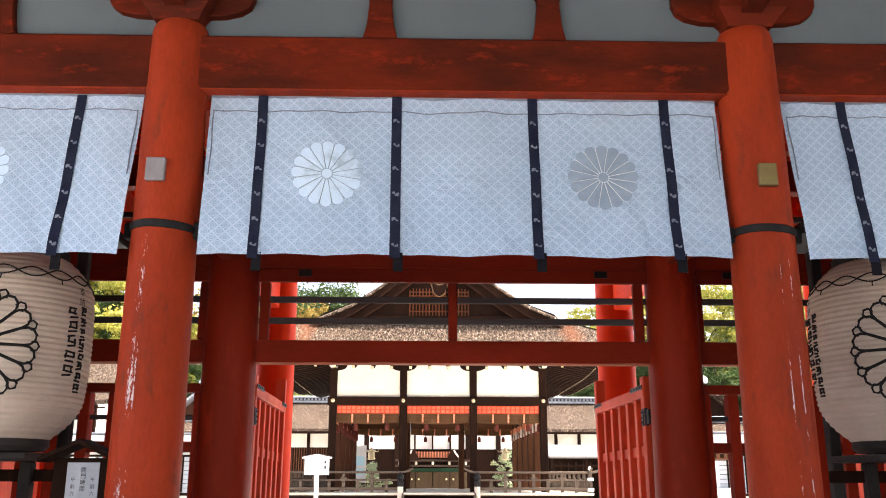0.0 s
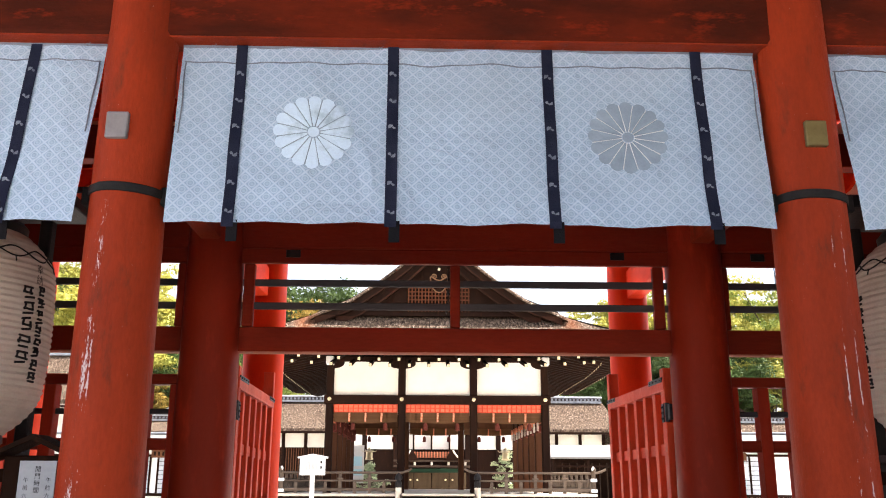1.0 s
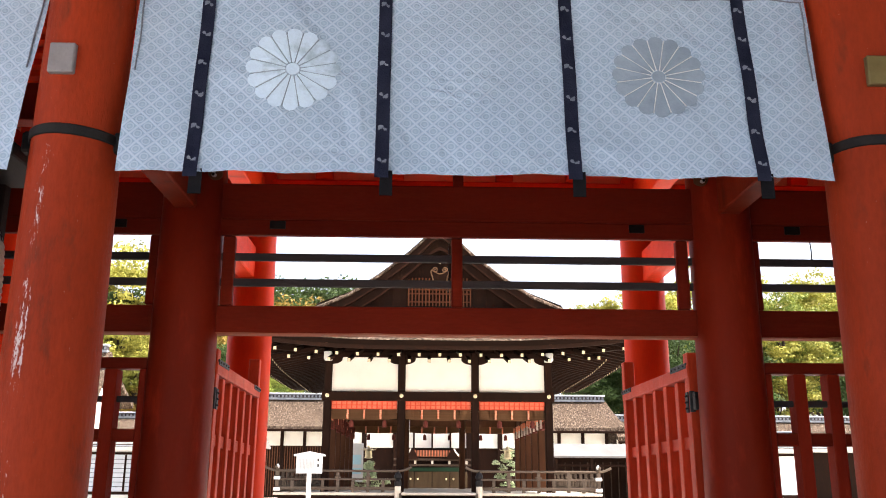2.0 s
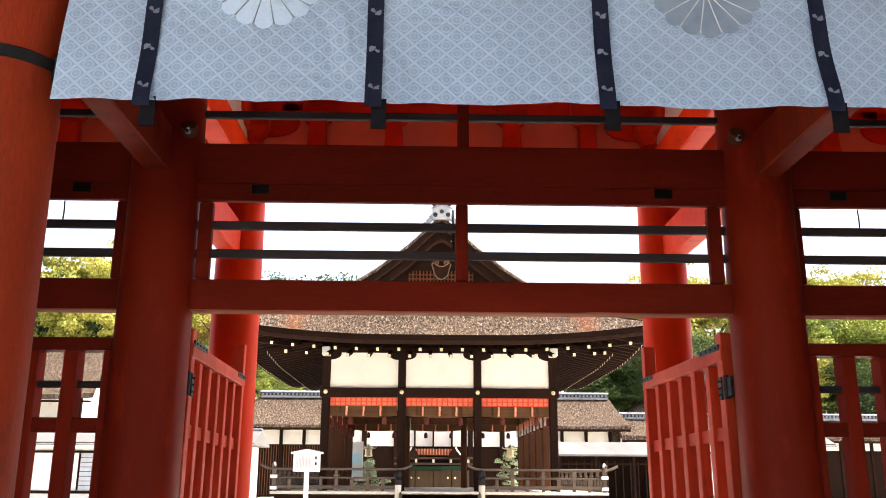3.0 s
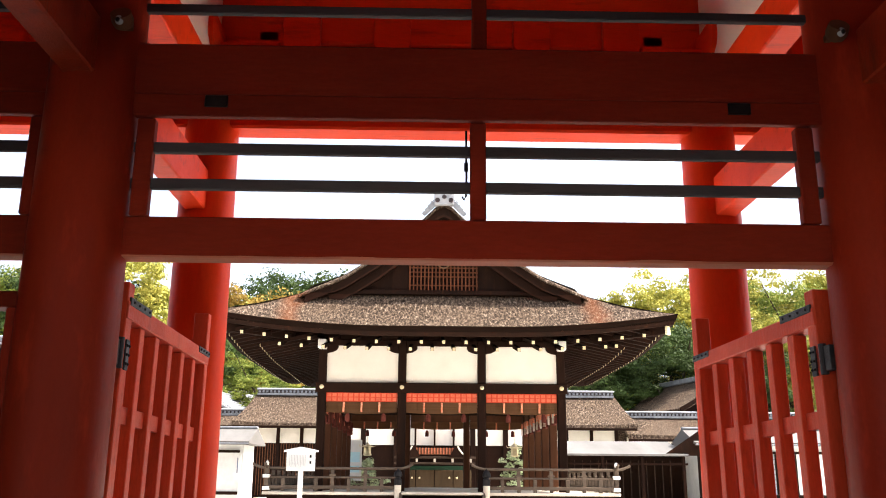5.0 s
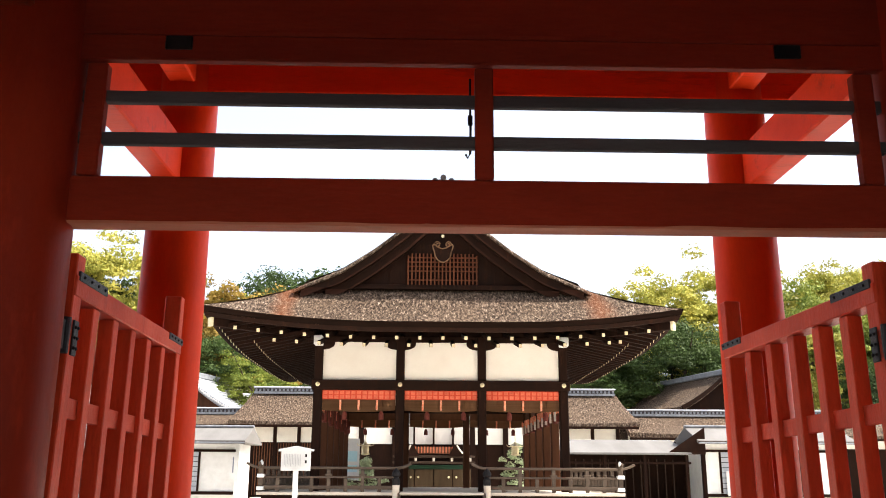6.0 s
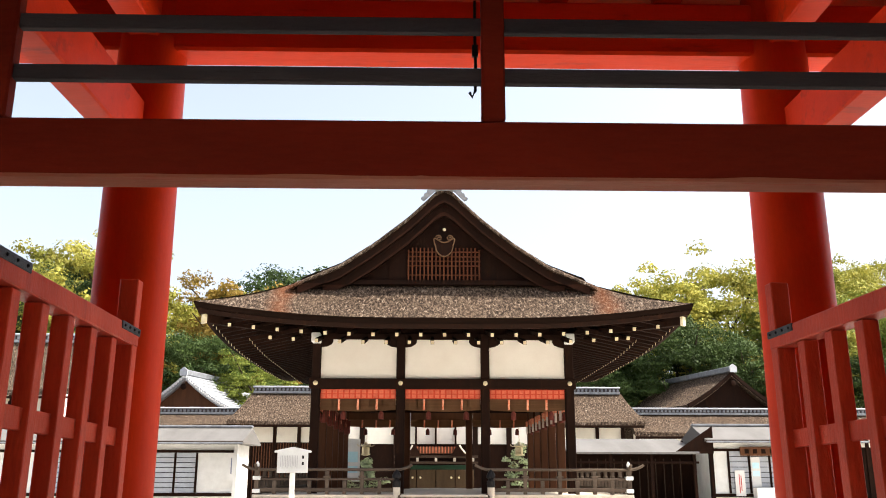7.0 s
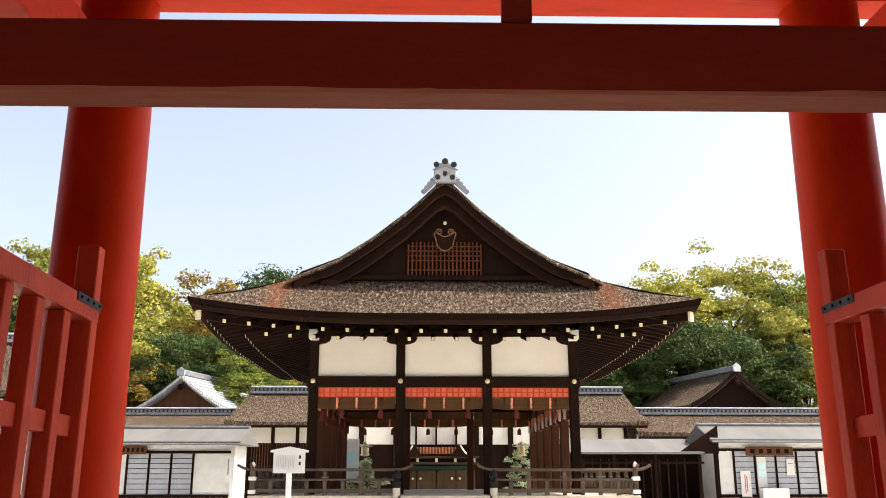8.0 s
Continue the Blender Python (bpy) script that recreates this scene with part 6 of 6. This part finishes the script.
paper_lantern(3.57, 6.5, radians(-101), radians(-89), radians(-99), -0.2)


# ---- notice with opening hours ----
nb = thing("notice_board", (-2.91, 6.3, 0), "small roofed wooden notice board with white paper of opening hours", "notice board")
block("post", -0.05, 0.05, 0.05, 0.13, 0, 1.1, wood_dark, nb)
block("body", -0.22, 0.22, 0.0, 0.07, 0.95, 1.60, wood_dark, nb, "dark wooden case")
bm = bmesh.new()
extrude_profile(bm, [(-0.30, 1.565), (0.0, 1.70), (0.30, 1.565), (0.30, 1.60), (0.0, 1.74), (-0.30, 1.60)], -0.12, 0.14)
part("roof", bm, wood_dark, nb, bevel=0.004)
sheet = block("paper", -0.105, 0.14, -0.012, -0.002, 1.0, 1.565, paper, nb, "white paper with printed hours", bevel=0)


def column_text(text, x, z, size, pitch):
    for i, ch in enumerate(text):
        bm = glyph_mesh(ch, size)
        bmesh.ops.rotate(bm, verts=bm.verts, matrix=Matrix.Rotation(radians(90), 3, "X"))
        o = part("printed_character", bm, ink, sheet)
        o.location = (x, -0.0075, z - pitch * i)


column_text("\u958b\u9580\u6642\u9593", 0.005, 0.225, 0.042, 0.046)
column_text("\u5348\u524d\u516d\u6642", 0.08, 0.155, 0.036, 0.052)
column_text("\u5348\u524d\u516d\u6642", -0.07, 0.155, 0.036, 0.052)
for i in range(4):
    block("printed_bar", 0.005, 0.025, -0.0085, -0.0065, -0.03 - 0.05 * i, -0.065 + 0.05 - 0.05 * i, ink, sheet, bevel=0)

# ---- small things under the gate ----
hook = thing("hanging_hook", (-0.07, 8.1, 3.36), "thin black iron hook hanging beside the mullion", "hook")
bm = bmesh.new()
add_tube(bm, [(0, 0, 0), (0, 0, -0.16), (0.002, 0, -0.28), (0, 0, -0.40), (-0.012, 0, -0.425), (-0.022, 0, -0.405)], 0.007, 6)
part("rod", bm, iron, hook)
bm = bmesh.new()
add_box(bm, -0.012, 0.012, -0.008, 0.008, -0.25, -0.20)
part("eye", bm, iron, hook)
for x in (-2.95, 2.98):
    w_ = thing("hanging_wire", (x, 8.02, 3.37), "thin dark wire hanging in the transom", "wire", "transom wires")
    bm = bmesh.new()
    add_tube(bm, [(0, 0, 0), (0.004, 0, -0.07), (0, 0, -0.15)], 0.006, 5)
    part("strand", bm, iron, w_)

# ---- in the court ----
# Board white, darker than the white of its post.
sign_white = surface("dimmed_white_board", (0.44, 0.44, 0.43), (0.38, 0.38, 0.37), 0.7, 3.0, 60, 0.1)
sign_grey = surface("faded_grey_writing", (0.34, 0.34, 0.34), (0.29, 0.29, 0.29), 0.8, 9.0, 60, 0.05)
sg = thing("sign_board", (-3.65, 27.9, 0), "white wooden notice sign on a single white post", "sign")
block("post", -0.065, 0.065, 0.0, 0.08, 0, 1.60, white_paint, sg)
bm = bmesh.new()
extrude_profile(bm, [(-0.39, 1.55), (0.39, 1.55), (0.39, 2.05), (0.47, 2.05), (0.47, 2.10), (0.02, 2.19), (-0.02, 2.19), (-0.47, 2.10), (-0.47, 2.05), (-0.39, 2.05)], -0.04, -0.002)
brd = part("board", bm, sign_white, sg, "white board with peaked top and grey writing", bevel=0.006)
for i in range(11):
    x = 0.12 - i * 0.042
    block("writing_bar", x - 0.009, x + 0.009, -0.047, -0.042, 1.66 + 0.03 * (i % 3), 1.98, sign_grey, brd, bevel=0)
for i in range(2):
    block("writing_bar", 0.24, 0.29, -0.047, -0.042, 1.74 + i * 0.16, 1.82 + i * 0.16, ink, brd, bevel=0)

mint = surface("pale_blue_print", (0.45, 0.68, 0.74), (0.55, 0.75, 0.78), 0.6, 5.0, 50, 0.05)
red_print = surface("red_print", (0.55, 0.06, 0.05), (0.45, 0.05, 0.04), 0.6, 5.0, 50, 0.05)


def poster(x, y, z0, z1, w, label, colour, blocks):
    p = thing("poster", (x, y, z0), label, "poster", "posters round the court")
    sh = block("sheet", -w / 2, w / 2, -0.01, 0.01, 0, z1 - z0, white_paint, p, bevel=0)
    h = z1 - z0
    for a, b, c, d in blocks:
        block("printed_patch", (a - 0.5) * w, (b - 0.5) * w, -0.018, -0.012, (c - 0.5) * h, (d - 0.5) * h, colour, sh, bevel=0)
    return p


poster(-3.35, 43.0, 1.25, 3.0, 0.62, "tall white and pale blue upright banner on a stand", mint, ((0.15, 0.85, 0.2, 0.36), (0.15, 0.85, 0.45, 0.7)))
poster(14.45, 46.75, 0.6, 1.75, 0.46, "white upright notice with red print", red_print, ((0.38, 0.46, 0.12, 0.85), (0.56, 0.64, 0.2, 0.8)))
poster(15.25, 46.8, 1.0, 2.36, 0.42, "white notice with pale blue pictures", mint, ((0.12, 0.88, 0.62, 0.82), (0.12, 0.88, 0.36, 0.54)))
poster(16.6, 46.8, 1.55, 2.27, 0.36, "plain white notice sheet", rope_grey, ((0.2, 0.8, 0.7, 0.74),))
poster(-9.25, 46.7, 1.25, 2.45, 0.34, "white upright notice with small writing", rope_grey, ((0.42, 0.58, 0.25, 0.85),))
for x, w, z in ((15.6, 2.2, 2.62), (-13.6, 1.2, 2.66)):
    pl = thing("name_plaque", (x, 46.62, z), "brown wooden plaque with carved writing on a hut", "plaque", "hut plaques")
    bd = block("board", -w / 2, w / 2, -0.03, 0.03, -0.2, 0.2, wood_brown, pl, "brown wooden board")
    for i in range(5):
        a = -w * 0.36 + i * w * 0.18
        block("carved_bar", a - 0.09 * w / 2, a + 0.09 * w / 2, -0.038, -0.032, -0.1, 0.1, wood_dark, bd, bevel=0)
bx = tagged(block("box", 15.0, 16.2, 46.2, 46.7, 0.0, 0.98, white_paint, bevel=0.02), "white covered counter box before the hut", "box")


def potted_tree(x, y, seed, h):
    t = thing("potted_tree", (x, y, 0.0), "small potted tree with pale variegated leaves", "potted tree", "potted trees")
    lathe("pot", [(0.22, 0), (0.30, 0.1), (0.36, 0.5), (0.38, 0.55), (0.33, 0.55), (0.32, 0.45)], stone, t, seg=20, label="grey glazed pot")
    rng = np.random.default_rng(seed)
    bm = bmesh.new()
    add_tapered(bm, [(0, 0, 0.4), (0.03, 0, 1.0), (-0.02, 0.02, h * 0.75)], 0.05, 0.02)
    part("trunk", bm, trunk_mat, t)
    cs = [np.array([rng.normal() * 0.42 * (1.15 - k / 26), rng.normal() * 0.35, 0.8 + (h - 0.9) * k / 26]) for k in range(26)]
    vs, fs = leaf_cloud(rng, cs, [0.22] * 26, 110, 0.045)
    me = bpy.data.meshes.new("foliage")
    me.from_pydata(vs, [], fs)
    me.materials.append(leaf_pale)
    o = new("foliage", me)
    o.parent = t
    return t


leaf_pale = leaf_material("variegated_pale_leaves", (0.16, 0.24, 0.09), (0.62, 0.66, 0.45))
potted_tree(-2.75, 43.5, 21, 2.2)
potted_tree(3.75, 43.5, 22, 2.9)

for x in (-2.75, 3.65):
    h_ = thing("hanging_lantern", (x, 42.2, 2.35), "gilt bronze hanging lantern with curled roof", "lantern", "hanging lanterns")
    lathe("roof", [(0.0, 0.52), (0.05, 0.5), (0.1, 0.40), (0.28, 0.32), (0.30, 0.34), (0.12, 0.30)], gilt, h_, seg=6, label="gilt six-sided roof")
    lathe("body", [(0.14, 0.30), (0.16, 0.28), (0.16, 0.02), (0.20, 0.0), (0.18, -0.03), (0.08, -0.06)], gilt, h_, seg=6, label="gilt openwork body")
    bm = bmesh.new()
    add_tube(bm, [(0, 0, 0.52), (0.02, 0, 0.6), (0, 0, 0.68), (0, 0, 1.7)], 0.015, 6)
    part("chain", bm, gilt, h_)
    for k in range(6):
        a = math.pi * k / 3
        bm = bmesh.new()
        add_tube(bm, [(0.28 * math.cos(a), 0.28 * math.sin(a), 0.33), (0.34 * math.cos(a), 0.34 * math.sin(a), 0.36), (0.35 * math.cos(a), 0.35 * math.sin(a), 0.42)], 0.014, 5)
        part("curl", bm, gilt, h_)
